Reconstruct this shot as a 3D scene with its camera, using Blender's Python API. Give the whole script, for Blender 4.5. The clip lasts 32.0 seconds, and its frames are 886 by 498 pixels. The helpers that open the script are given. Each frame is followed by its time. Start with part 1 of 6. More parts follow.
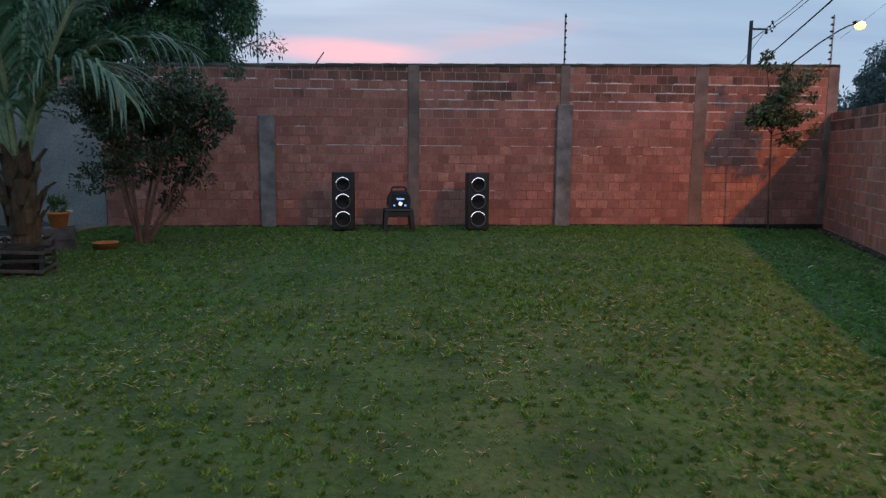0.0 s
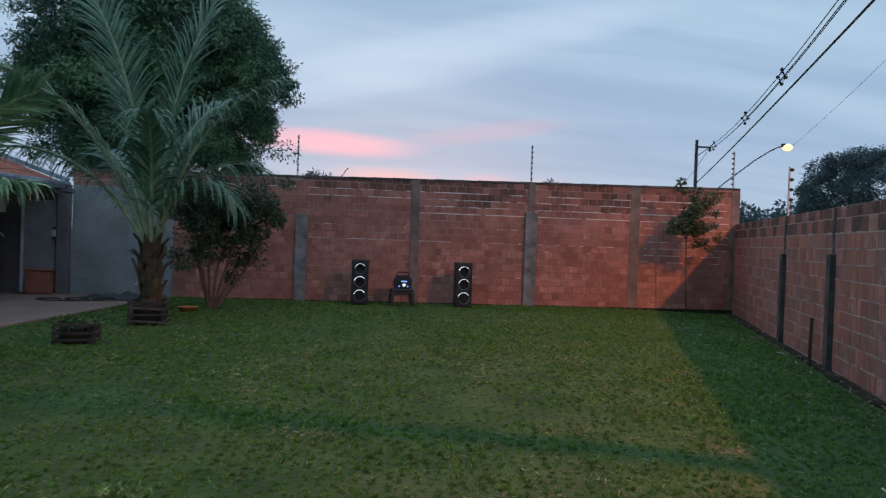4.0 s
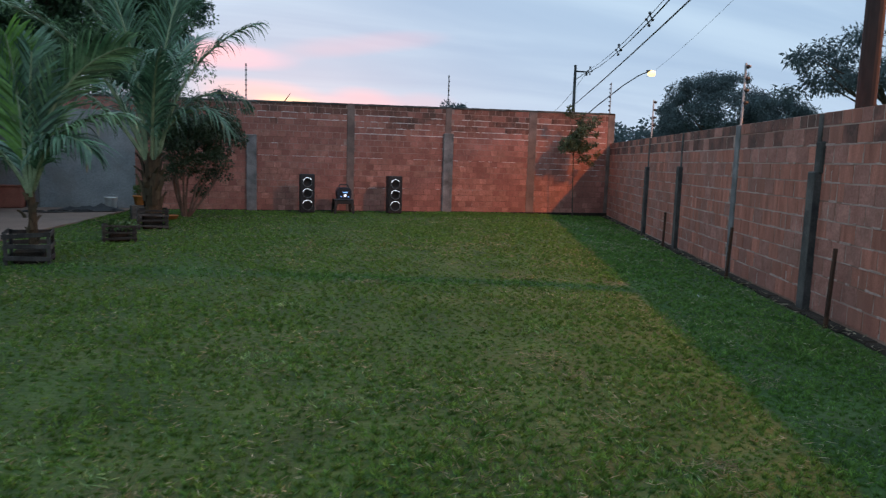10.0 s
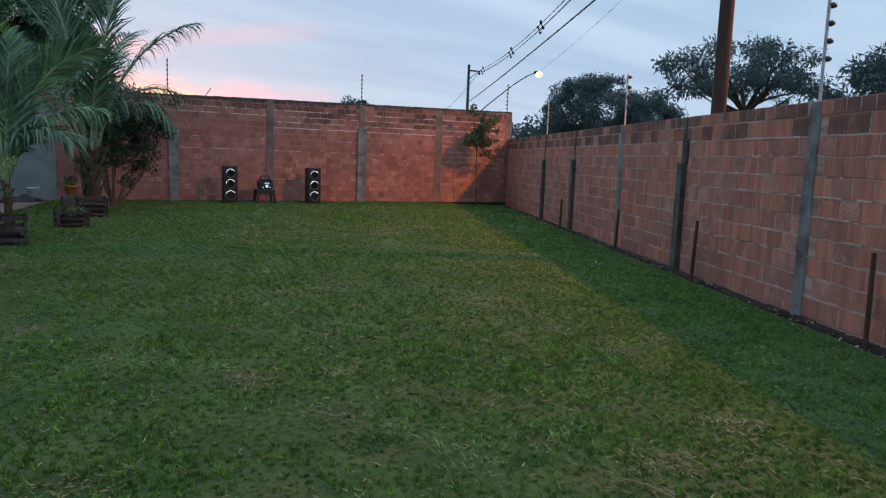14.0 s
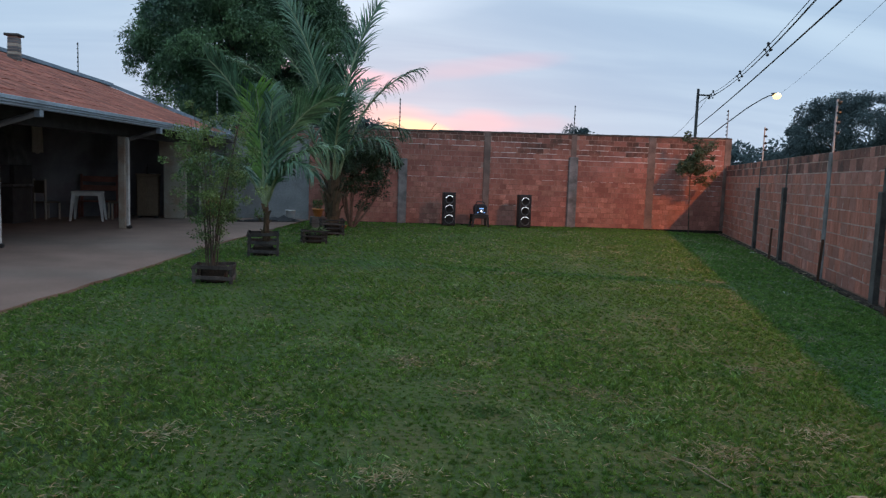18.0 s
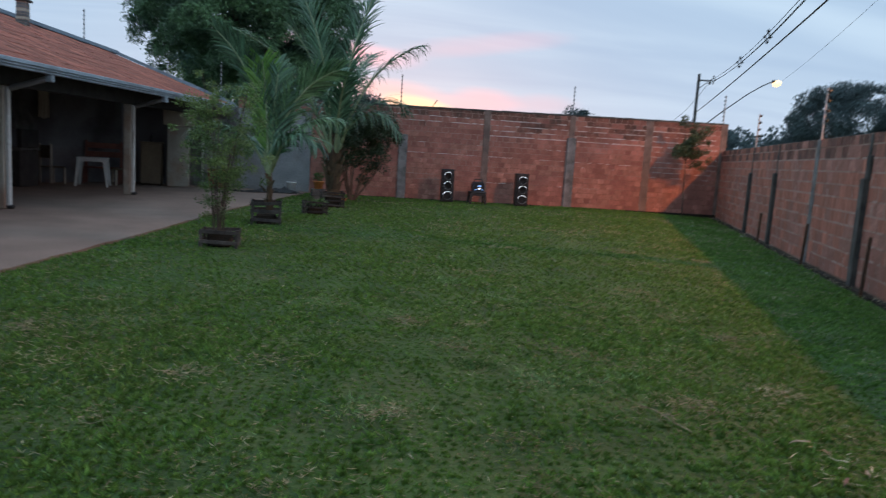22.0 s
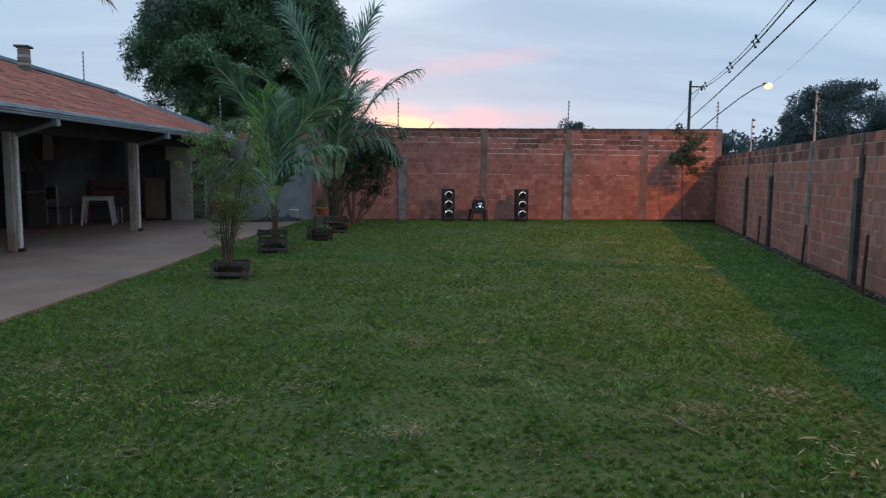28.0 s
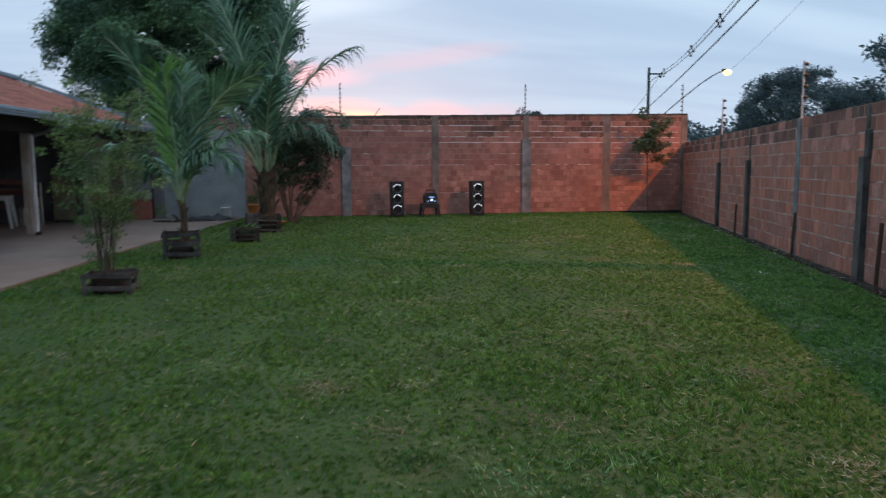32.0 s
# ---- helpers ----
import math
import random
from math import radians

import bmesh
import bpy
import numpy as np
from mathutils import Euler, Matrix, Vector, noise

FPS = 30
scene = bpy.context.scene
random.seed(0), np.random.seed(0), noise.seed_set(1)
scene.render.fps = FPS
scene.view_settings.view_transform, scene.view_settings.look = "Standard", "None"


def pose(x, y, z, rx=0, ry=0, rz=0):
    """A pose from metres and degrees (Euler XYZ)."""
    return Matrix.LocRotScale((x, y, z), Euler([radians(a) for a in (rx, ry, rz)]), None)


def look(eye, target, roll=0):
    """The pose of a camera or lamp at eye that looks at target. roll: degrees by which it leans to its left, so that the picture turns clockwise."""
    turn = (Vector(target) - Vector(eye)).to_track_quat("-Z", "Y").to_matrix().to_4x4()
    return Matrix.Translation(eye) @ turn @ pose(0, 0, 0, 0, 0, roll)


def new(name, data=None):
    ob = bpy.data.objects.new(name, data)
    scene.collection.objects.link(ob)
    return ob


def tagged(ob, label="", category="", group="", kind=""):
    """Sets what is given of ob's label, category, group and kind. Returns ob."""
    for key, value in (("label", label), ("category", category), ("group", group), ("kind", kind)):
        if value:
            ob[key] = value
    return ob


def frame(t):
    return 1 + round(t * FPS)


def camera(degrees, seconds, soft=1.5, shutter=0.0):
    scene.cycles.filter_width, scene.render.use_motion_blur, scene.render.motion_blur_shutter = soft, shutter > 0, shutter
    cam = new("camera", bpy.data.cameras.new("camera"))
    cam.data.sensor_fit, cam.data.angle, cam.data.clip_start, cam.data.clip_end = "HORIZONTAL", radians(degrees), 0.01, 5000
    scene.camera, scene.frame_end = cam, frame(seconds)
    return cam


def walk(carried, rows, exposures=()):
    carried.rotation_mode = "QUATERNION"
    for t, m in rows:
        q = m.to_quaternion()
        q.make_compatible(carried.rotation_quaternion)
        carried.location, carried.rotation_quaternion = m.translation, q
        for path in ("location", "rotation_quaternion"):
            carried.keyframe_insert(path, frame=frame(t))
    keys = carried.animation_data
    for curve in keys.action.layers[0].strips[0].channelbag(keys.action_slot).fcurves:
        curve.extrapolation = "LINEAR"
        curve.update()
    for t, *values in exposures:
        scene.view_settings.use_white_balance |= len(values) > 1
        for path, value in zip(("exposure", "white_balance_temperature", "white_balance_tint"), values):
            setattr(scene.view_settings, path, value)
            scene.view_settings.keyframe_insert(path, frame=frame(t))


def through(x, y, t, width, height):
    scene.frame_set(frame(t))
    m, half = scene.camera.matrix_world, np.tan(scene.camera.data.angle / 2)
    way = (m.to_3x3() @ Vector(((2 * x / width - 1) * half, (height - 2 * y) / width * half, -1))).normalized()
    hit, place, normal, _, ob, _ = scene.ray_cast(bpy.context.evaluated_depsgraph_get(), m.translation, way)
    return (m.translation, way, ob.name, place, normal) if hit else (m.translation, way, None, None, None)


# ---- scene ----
cam = camera(63.9, 32.0, soft=1.25, shutter=0.5)
METRES, EYE, TILT, LEAN, TURN = 13.514, 1.5, 0.0, 0.0, 18.8
PATH = [
    (0, (0.472, -1.05, 1.413), (0.641, 0.923, 1.131), 0.4),
    (1, (0.406, -2.063, 1.492), (0.551, -0.076, 1.319), 0.9),
    (1.5, (0.384, -2.416, 1.491), (0.561, -0.427, 1.369), 4.2),
    (2, (0.261, -3.029, 1.533), (0.574, -1.056, 1.444), 1.7),
    (2.5, (0.127, -3.343, 1.539), (0.527, -1.385, 1.469), 2.0),
    (3, (0.176, -3.845, 1.565), (0.576, -1.886, 1.499), 2.0),
    (3.5, (-0.049, -4.229, 1.554), (0.279, -2.259, 1.443), 2.5),
    (4, (-0.195, -4.597, 1.503), (0.035, -2.61, 1.476), 2.0),
    (4.5, (-0.144, -4.855, 1.555), (0.04, -2.865, 1.467), 1.8),
    (6.5, (-0.53, -5.939, 1.562), (-0.327, -3.95, 1.514), 0.8),
    (7, (-0.606, -6.147, 1.495), (-0.254, -4.18, 1.43), -0.1),
    (7.5, (-0.661, -6.537, 1.452), (-0.006, -4.65, 1.348), -2.5),
    (8, (-0.868, -6.721, 1.456), (-0.179, -4.845, 1.373), -2.3),
    (8.5, (-1.169, -6.955, 1.458), (-0.699, -5.021, 1.268), 0.4),
    (9, (-1.352, -7.076, 1.482), (-0.815, -5.159, 1.281), 0.5),
    (9.5, (-1.781, -7.236, 1.491), (-1.124, -5.369, 1.205), 0.7),
    (10, (-2.045, -7.426, 1.479), (-1.476, -5.525, 1.229), 1.8),
    (10.5, (-2.257, -7.528, 1.504), (-1.713, -5.622, 1.235), 1.7),
    (11, (-2.507, -7.499, 1.488), (-1.921, -5.605, 1.224), -0.1),
    (11.5, (-2.707, -7.708, 1.542), (-2.161, -5.797, 1.321), 1.1),
    (12, (-2.824, -7.864, 1.561), (-2.356, -5.941, 1.272), -0.2),
    (12.5, (-2.875, -8.025, 1.54), (-2.375, -6.1, 1.328), 0.2),
    (13, (-2.949, -8.027, 1.47), (-2.356, -6.137, 1.193), -1.5),
    (13.5, (-3.169, -8.426, 1.444), (-2.395, -6.589, 1.284), 0.1),
    (14, (-3.308, -8.734, 1.414), (-2.446, -6.947, 1.16), 2.1),
    (14.5, (-3.21, -8.833, 1.462), (-2.374, -7.037, 1.19), 1.3),
    (15, (-2.999, -9.158, 1.434), (-2.492, -7.254, 1.094), 2.6),
    (15.5, (-2.933, -9.344, 1.419), (-2.496, -7.423, 1.075), 1.5),
    (17.5, (-2.888, -9.793, 1.479), (-2.507, -7.836, 1.314), 1.0),
    (18, (-2.962, -9.866, 1.483), (-2.714, -7.892, 1.278), 2.0),
    (18.5, (-2.849, -9.915, 1.505), (-2.612, -7.94, 1.3), 1.1),
    (19, (-2.822, -10.028, 1.477), (-2.578, -8.053, 1.278), 1.0),
    (19.5, (-2.859, -9.961, 1.48), (-2.625, -7.987, 1.256), 1.0),
    (20, (-2.927, -10.015, 1.472), (-2.678, -8.045, 1.232), 0.9),
    (20.5, (-2.982, -10.088, 1.478), (-2.717, -8.122, 1.228), 0.8),
    (21, (-3.103, -10.245, 1.472), (-2.84, -8.278, 1.229), 1.6),
    (21.5, (-3.083, -10.31, 1.479), (-2.654, -8.374, 1.219), 3.1),
    (22, (-3.005, -10.265, 1.434), (-2.747, -8.299, 1.17), 3.7),
    (22.5, (-2.94, -10.255, 1.427), (-2.863, -8.286, 1.082), -1.7),
    (23, (-2.907, -10.306, 1.501), (-2.838, -8.334, 1.177), -2.9),
    (23.5, (-2.996, -10.384, 1.492), (-2.935, -8.404, 1.218), -2.1),
    (24, (-2.979, -10.401, 1.451), (-2.911, -8.414, 1.227), -1.1),
    (24.5, (-3.015, -10.416, 1.476), (-2.915, -8.432, 1.245), -0.4),
    (25, (-3.067, -10.486, 1.505), (-2.955, -8.503, 1.269), -0.3),
    (25.5, (-3.03, -10.42, 1.466), (-2.909, -8.437, 1.235), 0.0),
    (27.5, (-2.974, -10.387, 1.46), (-2.8, -8.407, 1.24), 0.4),
    (28, (-3.081, -10.441, 1.487), (-2.83, -8.469, 1.273), 0.6),
    (28.5, (-3.034, -10.374, 1.489), (-2.76, -8.404, 1.284), 0.8),
    (29, (-3.036, -10.355, 1.494), (-2.74, -8.386, 1.311), 1.0),
    (29.5, (-3.031, -10.352, 1.503), (-2.728, -8.383, 1.324), 1.4),
    (30, (-3.034, -10.348, 1.498), (-2.736, -8.378, 1.318), 1.2),
    (30.5, (-3.035, -10.292, 1.463), (-2.751, -8.329, 1.207), 1.1),
    (31, (-2.784, -9.862, 1.466), (-2.434, -7.906, 1.242), 1.3),
    (31.3, (-2.699, -9.616, 1.419), (-2.421, -7.659, 1.117), 2.0),
    (31.5, (-2.654, -9.314, 1.405), (-2.375, -7.353, 1.125), 2.2),
    (32, (-2.553, -8.709, 1.356), (-2.192, -6.755, 1.13), -0.3),
]
EXPOSURES = [(0, 0.25, 6150, 10), (2, 0.29, 6150, 10), (4, 0.20, 6150, 10), (7, 0.24, 6200, 10), (8, 0.29, 6250, 10), (9, 0.42, 6350, 10), (12, 0.52, 6400, 10), (14, 0.49, 6400, 10), (15, 0.45, 6400, 10), (21, 0.49, 6450, 10), (22, 0.53, 6450, 10), (23, 0.82, 6450, 10), (24, 0.45, 6450, 10), (25, 0.49, 6450, 10), (28, 0.47, 6450, 10), (30, 0.39, 6450, 10), (32, 0.55, 6450, 10)]
walk(cam, [(t, look(eye, target, roll)) for t, eye, target, roll in PATH], EXPOSURES)

# ---- sky and lamp light ----
world = bpy.data.worlds.new("dusk_sky")
scene.world = world
world.use_nodes = True


def build_sky():
    nt = world.node_tree
    nt.nodes.clear()
    N = nt.nodes.new
    L = nt.links.new

    def math_node(op, a, b=None, clamp=False):
        m = N("ShaderNodeMath")
        m.operation, m.use_clamp = op, clamp
        for i, v in enumerate((a, b)):
            if v is None:
                continue
            if isinstance(v, (int, float)):
                m.inputs[i].default_value = v
            else:
                L(v, m.inputs[i])
        return m.outputs[0]

    def mix(fac, a, b, blend="MIX"):
        m = N("ShaderNodeMix")
        m.data_type, m.blend_type = "RGBA", blend
        for sock, v in ((m.inputs[0], fac), (m.inputs[6], a), (m.inputs[7], b)):
            if isinstance(v, (int, float)):
                sock.default_value = v
            elif isinstance(v, tuple):
                sock.default_value = (*v, 1)
            else:
                L(v, sock)
        return m.outputs[2]

    def smooth(v, lo, hi):
        m = N("ShaderNodeMapRange")
        m.interpolation_type = "SMOOTHSTEP"
        L(v, m.inputs[0])
        m.inputs[1].default_value, m.inputs[2].default_value = lo, hi
        return m.outputs[0]

    tc = N("ShaderNodeTexCoord")
    sep = N("ShaderNodeSeparateXYZ")
    L(tc.outputs["Generated"], sep.inputs[0])
    x, y, z = sep.outputs
    up = math_node("MAXIMUM", z, 0.0)
    den = math_node("ADD", up, 0.16)
    com = N("ShaderNodeCombineXYZ")
    L(math_node("DIVIDE", x, den), com.inputs[0])
    L(math_node("DIVIDE", y, den), com.inputs[1])
    turn = N("ShaderNodeMapping")
    turn.inputs["Rotation"].default_value = (0, 0, radians(24))
    turn.inputs["Scale"].default_value = (0.42, 1.5, 1.0)
    L(com.outputs[0], turn.inputs[0])
    cloud = N("ShaderNodeTexNoise")
    cloud.inputs["Scale"].default_value, cloud.inputs["Detail"].default_value, cloud.inputs["Roughness"].default_value = 1.1, 5.0, 0.5
    cloud.inputs["Distortion"].default_value = 0.5
    L(turn.outputs[0], cloud.inputs["Vector"])
    c = smooth(cloud.outputs[0], 0.30, 0.76)

    sky = N("ShaderNodeTexSky")
    sky.sky_type, sky.sun_disc = "NISHITA", False
    sky.sun_elevation, sky.sun_rotation = radians(0.5), radians(3.0)
    sky.air_density, sky.dust_density = 1.0, 2.0
    # overcast sheet: slate blue with pale streaks, paler towards the horizon
    low = smooth(z, 0.42, 0.02)
    sheet = mix(c, (0.232, 0.35, 0.495), (0.44, 0.572, 0.675))
    sheet = mix(math_node("MULTIPLY", low, 0.62), sheet, (0.335, 0.43, 0.57))
    # afterglow under the cloud sheet round the place where the sun went down
    glow = N("ShaderNodeTexNoise")
    glow.inputs["Scale"].default_value, glow.inputs["Detail"].default_value = 1.0, 4.0
    gm = N("ShaderNodeMapping")
    gm.inputs["Scale"].default_value = (5.0, 2.0, 26.0)
    gm.inputs["Rotation"].default_value = (0, radians(6), 0)
    L(tc.outputs["Generated"], gm.inputs[0])
    L(gm.outputs[0], glow.inputs["Vector"])
    ahead = smooth(y, 0.2, 0.7)
    wob = math_node("MULTIPLY", math_node("SUBTRACT", glow.outputs[0], 0.5), 2.2)
    for cx, cz, rx, rz, tilt, amount, tint in (
            (0.10, 0.250, 0.30, 0.034, 0.24, 0.50, (0.56, 0.66, 0.78)),
            (-0.045, 0.127, 0.105, 0.017, -0.03, 0.85, (0.92, 0.46, 0.52)), (0.16, 0.149, 0.10, 0.013, 0.12, 0.42, (0.62, 0.40, 0.47)),
            (0.055, 0.075, 0.085, 0.020, -0.10, 0.75, (0.85, 0.44, 0.42)), (0.172, 0.076, 0.045, 0.016, -0.05, 0.62, (0.78, 0.42, 0.46)),
            (0.25, 0.076, 0.04, 0.012, 0.0, 0.40, (0.62, 0.42, 0.48)), (0.082, 0.064, 0.045, 0.013, -0.12, 0.85, (1.35, 0.86, 0.42))):
        dx = math_node("SUBTRACT", x, cx)
        ex = math_node("DIVIDE", dx, rx)
        ez = math_node("DIVIDE", math_node("SUBTRACT", math_node("SUBTRACT", z, cz), math_node("MULTIPLY", dx, tilt)), rz)
        d2 = math_node("ADD", math_node("ADD", math_node("MULTIPLY", ex, ex), math_node("MULTIPLY", ez, ez)), wob)
        fac = math_node("MULTIPLY", math_node("MULTIPLY", smooth(d2, 1.9, -0.5), ahead), amount)
        sheet = mix(fac, sheet, tint)
    total = mix(1.0, sheet, mix(1.0, sky.outputs[0], (0.02, 0.02, 0.02), "MULTIPLY"), "ADD")
    # an overcast sky is brightest overhead
    high = math_node("MULTIPLY_ADD", smooth(z, 0.40, 0.95), 0.65)
    high.node.inputs[2].default_value = 1.0
    total = mix(1.0, total, high, "MULTIPLY")
    bg = N("ShaderNodeBackground")
    L(total, bg.inputs[0])
    bg.inputs[1].default_value = SKY_STRENGTH
    out = N("ShaderNodeOutputWorld")
    L(bg.outputs[0], out.inputs[0])


SKY_STRENGTH = 1.0
build_sky()

# the street lamp outside the side wall, whose light falls over the wall's top
LAMP = Vector((9.93, -2.18, 9.0))
lamp_data = bpy.data.lights.new("street_light", "SPOT")
lamp_data.energy, lamp_data.color, lamp_data.shadow_soft_size = 7600.0, (1.0, 0.33, 0.085), 0.2
lamp_data.spot_size, lamp_data.spot_blend = radians(150), 1.0
# the lantern throws wide along the street and less across it
lantern = new("street_light", lamp_data)
lantern.matrix_basis = pose(*LAMP, 0, 0, -20.1) @ Matrix.Diagonal((1.0, 2.0, 1.0, 1.0))

# ---- materials ----
def rgb(c):
    return (*c, 1.0)


def surface(name, a, b, scale=8.0, rough=0.85, bump=0.3, fine=60.0, spread=0.0, island=False, stain=None, stain_scale=0.8,
            stain_amount=0.5, metallic=0.0, stretch=(1, 1, 1), emit=None, bump_dist=0.01, tint=None):
    """A procedural surface: two colours mixed by a noise, a fine grain, stains of a third colour, and a spread of lightness from piece to piece."""
    m = bpy.data.materials.new(name)
    m.use_nodes = True
    nt = m.node_tree
    N, L = nt.nodes.new, nt.links.new
    bsdf = nt.nodes["Principled BSDF"]
    geo = N("ShaderNodeNewGeometry")
    mp = N("ShaderNodeMapping")
    mp.inputs["Scale"].default_value = stretch
    L(geo.outputs["Position"], mp.inputs[0])
    n1, n2 = N("ShaderNodeTexNoise"), N("ShaderNodeTexNoise")
    for n, s, d in ((n1, scale, 4.0), (n2, fine, 3.0)):
        n.inputs["Scale"].default_value, n.inputs["Detail"].default_value = s, d
        L(mp.outputs[0], n.inputs["Vector"])
    ramp = N("ShaderNodeValToRGB")
    ramp.color_ramp.elements[0].position, ramp.color_ramp.elements[1].position = 0.33, 0.67
    ramp.color_ramp.elements[0].color, ramp.color_ramp.elements[1].color = rgb(a), rgb(b)
    L(n1.outputs[0], ramp.inputs[0])
    col = ramp.outputs[0]

    def mixed(fac, c1, c2, blend):
        x = N("ShaderNodeMix")
        x.data_type, x.blend_type = "RGBA", blend
        if isinstance(fac, float):
            x.inputs[0].default_value = fac
        else:
            L(fac, x.inputs[0])
        for sock, v in ((x.inputs[6], c1), (x.inputs[7], c2)):
            if isinstance(v, tuple):
                sock.default_value = v
            else:
                L(v, sock)
        return x.outputs[2]

    grain = N("ShaderNodeMapRange")
    grain.inputs[1].default_value, grain.inputs[2].default_value, grain.inputs[3].default_value, grain.inputs[4].default_value = 0.3, 0.7, 0.78, 1.2
    L(n2.outputs[0], grain.inputs[0])
    col = mixed(1.0, col, grain.outputs[0], "MULTIPLY")
    if spread:
        src = geo.outputs["Random Per Island"] if island else N("ShaderNodeObjectInfo").outputs["Random"]
        sp = N("ShaderNodeMapRange")
        sp.inputs[3].default_value, sp.inputs[4].default_value = 1 - spread, 1 + spread
        L(src, sp.inputs[0])
        col = mixed(1.0, col, sp.outputs[0], "MULTIPLY")
        if tint:
            # some pieces were fired to another shade
            hop = N("ShaderNodeMath")
            hop.operation = "MULTIPLY"
            L(src, hop.inputs[0])
            hop.inputs[1].default_value = 7.31
            fr = N("ShaderNodeMath")
            fr.operation = "FRACT"
            L(hop.outputs[0], fr.inputs[0])
            tm = N("ShaderNodeMapRange")
            tm.inputs[1].default_value, tm.inputs[2].default_value, tm.inputs[4].default_value = 0.5, 1.0, 0.55
            L(fr.outputs[0], tm.inputs[0])
            col = mixed(tm.outputs[0], col, rgb(tint), "MIX")
    if stain:
        n3 = N("ShaderNodeTexNoise")
        n3.inputs["Scale"].default_value, n3.inputs["Detail"].default_value, n3.inputs["Roughness"].default_value = stain_scale, 6.0, 0.6
        L(geo.outputs["Position"], n3.inputs["Vector"])
        sr = N("ShaderNodeMapRange")
        sr.inputs[1].default_value, sr.inputs[2].default_value, sr.inputs[4].default_value = 0.47, 0.68, stain_amount
        L(n3.outputs[0], sr.inputs[0])
        col = mixed(sr.outputs[0], col, rgb(stain), "MIX")
    L(col, bsdf.inputs["Base Color"])
    rr = N("ShaderNodeMapRange")
    rr.inputs[3].default_value, rr.inputs[4].default_value = max(0.03, rough - 0.1), min(1.0, rough + 0.1)
    L(n1.outputs[0], rr.inputs[0])
    L(rr.outputs[0], bsdf.inputs["Roughness"])
    bsdf.inputs["Metallic"].default_value = metallic
    bsdf.inputs["Specular IOR Level"].default_value = 0.25 if rough > 0.6 else 0.5
    if bump:
        bp = N("ShaderNodeBump")
        bp.inputs["Strength"].default_value, bp.inputs["Distance"].default_value = bump, bump_dist
        L(n2.outputs[0], bp.inputs["Height"])
        L(bp.outputs[0], bsdf.inputs["Normal"])
    if emit:
        bsdf.inputs["Emission Color"].default_value = rgb(emit[0])
        bsdf.inputs["Emission Strength"].default_value = emit[1]
    return m


def leafy(name, a, b, scale=3.0, rough=0.5, through=0.25, spread=0.35, fine=25.0, stain=None, stain_scale=0.6, stain_amount=0.4):
    """A leaf: its colour varies from leaf to leaf and over the crown, and some light comes through."""
    m = surface(name, a, b, scale=scale, rough=rough, bump=0.0, fine=fine, spread=spread, island=True, stain=stain, stain_scale=stain_scale, stain_amount=stain_amount)
    nt = m.node_tree
    bsdf, out = nt.nodes["Principled BSDF"], nt.nodes["Material Output"]
    tr = nt.nodes.new("ShaderNodeBsdfTranslucent")
    mx = nt.nodes.new("ShaderNodeMixShader")
    mx.inputs[0].default_value = through
    nt.links.new(bsdf.inputs["Base Color"].links[0].from_socket, tr.inputs[0])
    nt.links.new(bsdf.outputs[0], mx.inputs[1])
    nt.links.new(tr.outputs[0], mx.inputs[2])
    nt.links.new(mx.outputs[0], out.inputs[0])
    return m


def wall_mortar(name, plain, pale, z_from, z_to):
    """Mortar between bricks: smeared with clay low down, paler and cleaner in the upper courses."""
    m = surface(name, plain, tuple(0.75 * v for v in plain), scale=5.0, fine=40.0, rough=0.95, bump=0.5)
    nt = m.node_tree
    N, L = nt.nodes.new, nt.links.new
    bsdf = nt.nodes["Principled BSDF"]
    geo = N("ShaderNodeNewGeometry")
    sep = N("ShaderNodeSeparateXYZ")
    L(geo.outputs["Position"], sep.inputs[0])
    hi = N("ShaderNodeMapRange")
    hi.inputs[1].default_value, hi.inputs[2].default_value = z_from, z_to
    L(sep.outputs[2], hi.inputs[0])
    mp = N("ShaderNodeMapping")
    mp.inputs["Scale"].default_value = (0.5, 0.5, 7.0)
    L(geo.outputs["Position"], mp.inputs[0])
    nz = N("ShaderNodeTexNoise")
    nz.inputs["Scale"].default_value, nz.inputs["Detail"].default_value = 1.0, 4.0
    L(mp.outputs[0], nz.inputs["Vector"])
    add = N("ShaderNodeMath")
    add.operation = "MULTIPLY_ADD"
    L(hi.outputs[0], add.inputs[0])
    add.inputs[1].default_value = 0.20
    L(nz.outputs[0], add.inputs[2])
    sel = N("ShaderNodeMapRange")
    sel.inputs[1].default_value, sel.inputs[2].default_value = 0.52, 0.70
    L(add.outputs[0], sel.inputs[0])
    x = N("ShaderNodeMix")
    x.data_type = "RGBA"
    L(sel.outputs[0], x.inputs[0])
    L(bsdf.inputs["Base Color"].links[0].from_socket, x.inputs[6])
    x.inputs[7].default_value = rgb(pale)
    L(x.outputs[2], bsdf.inputs["Base Color"])
    return m


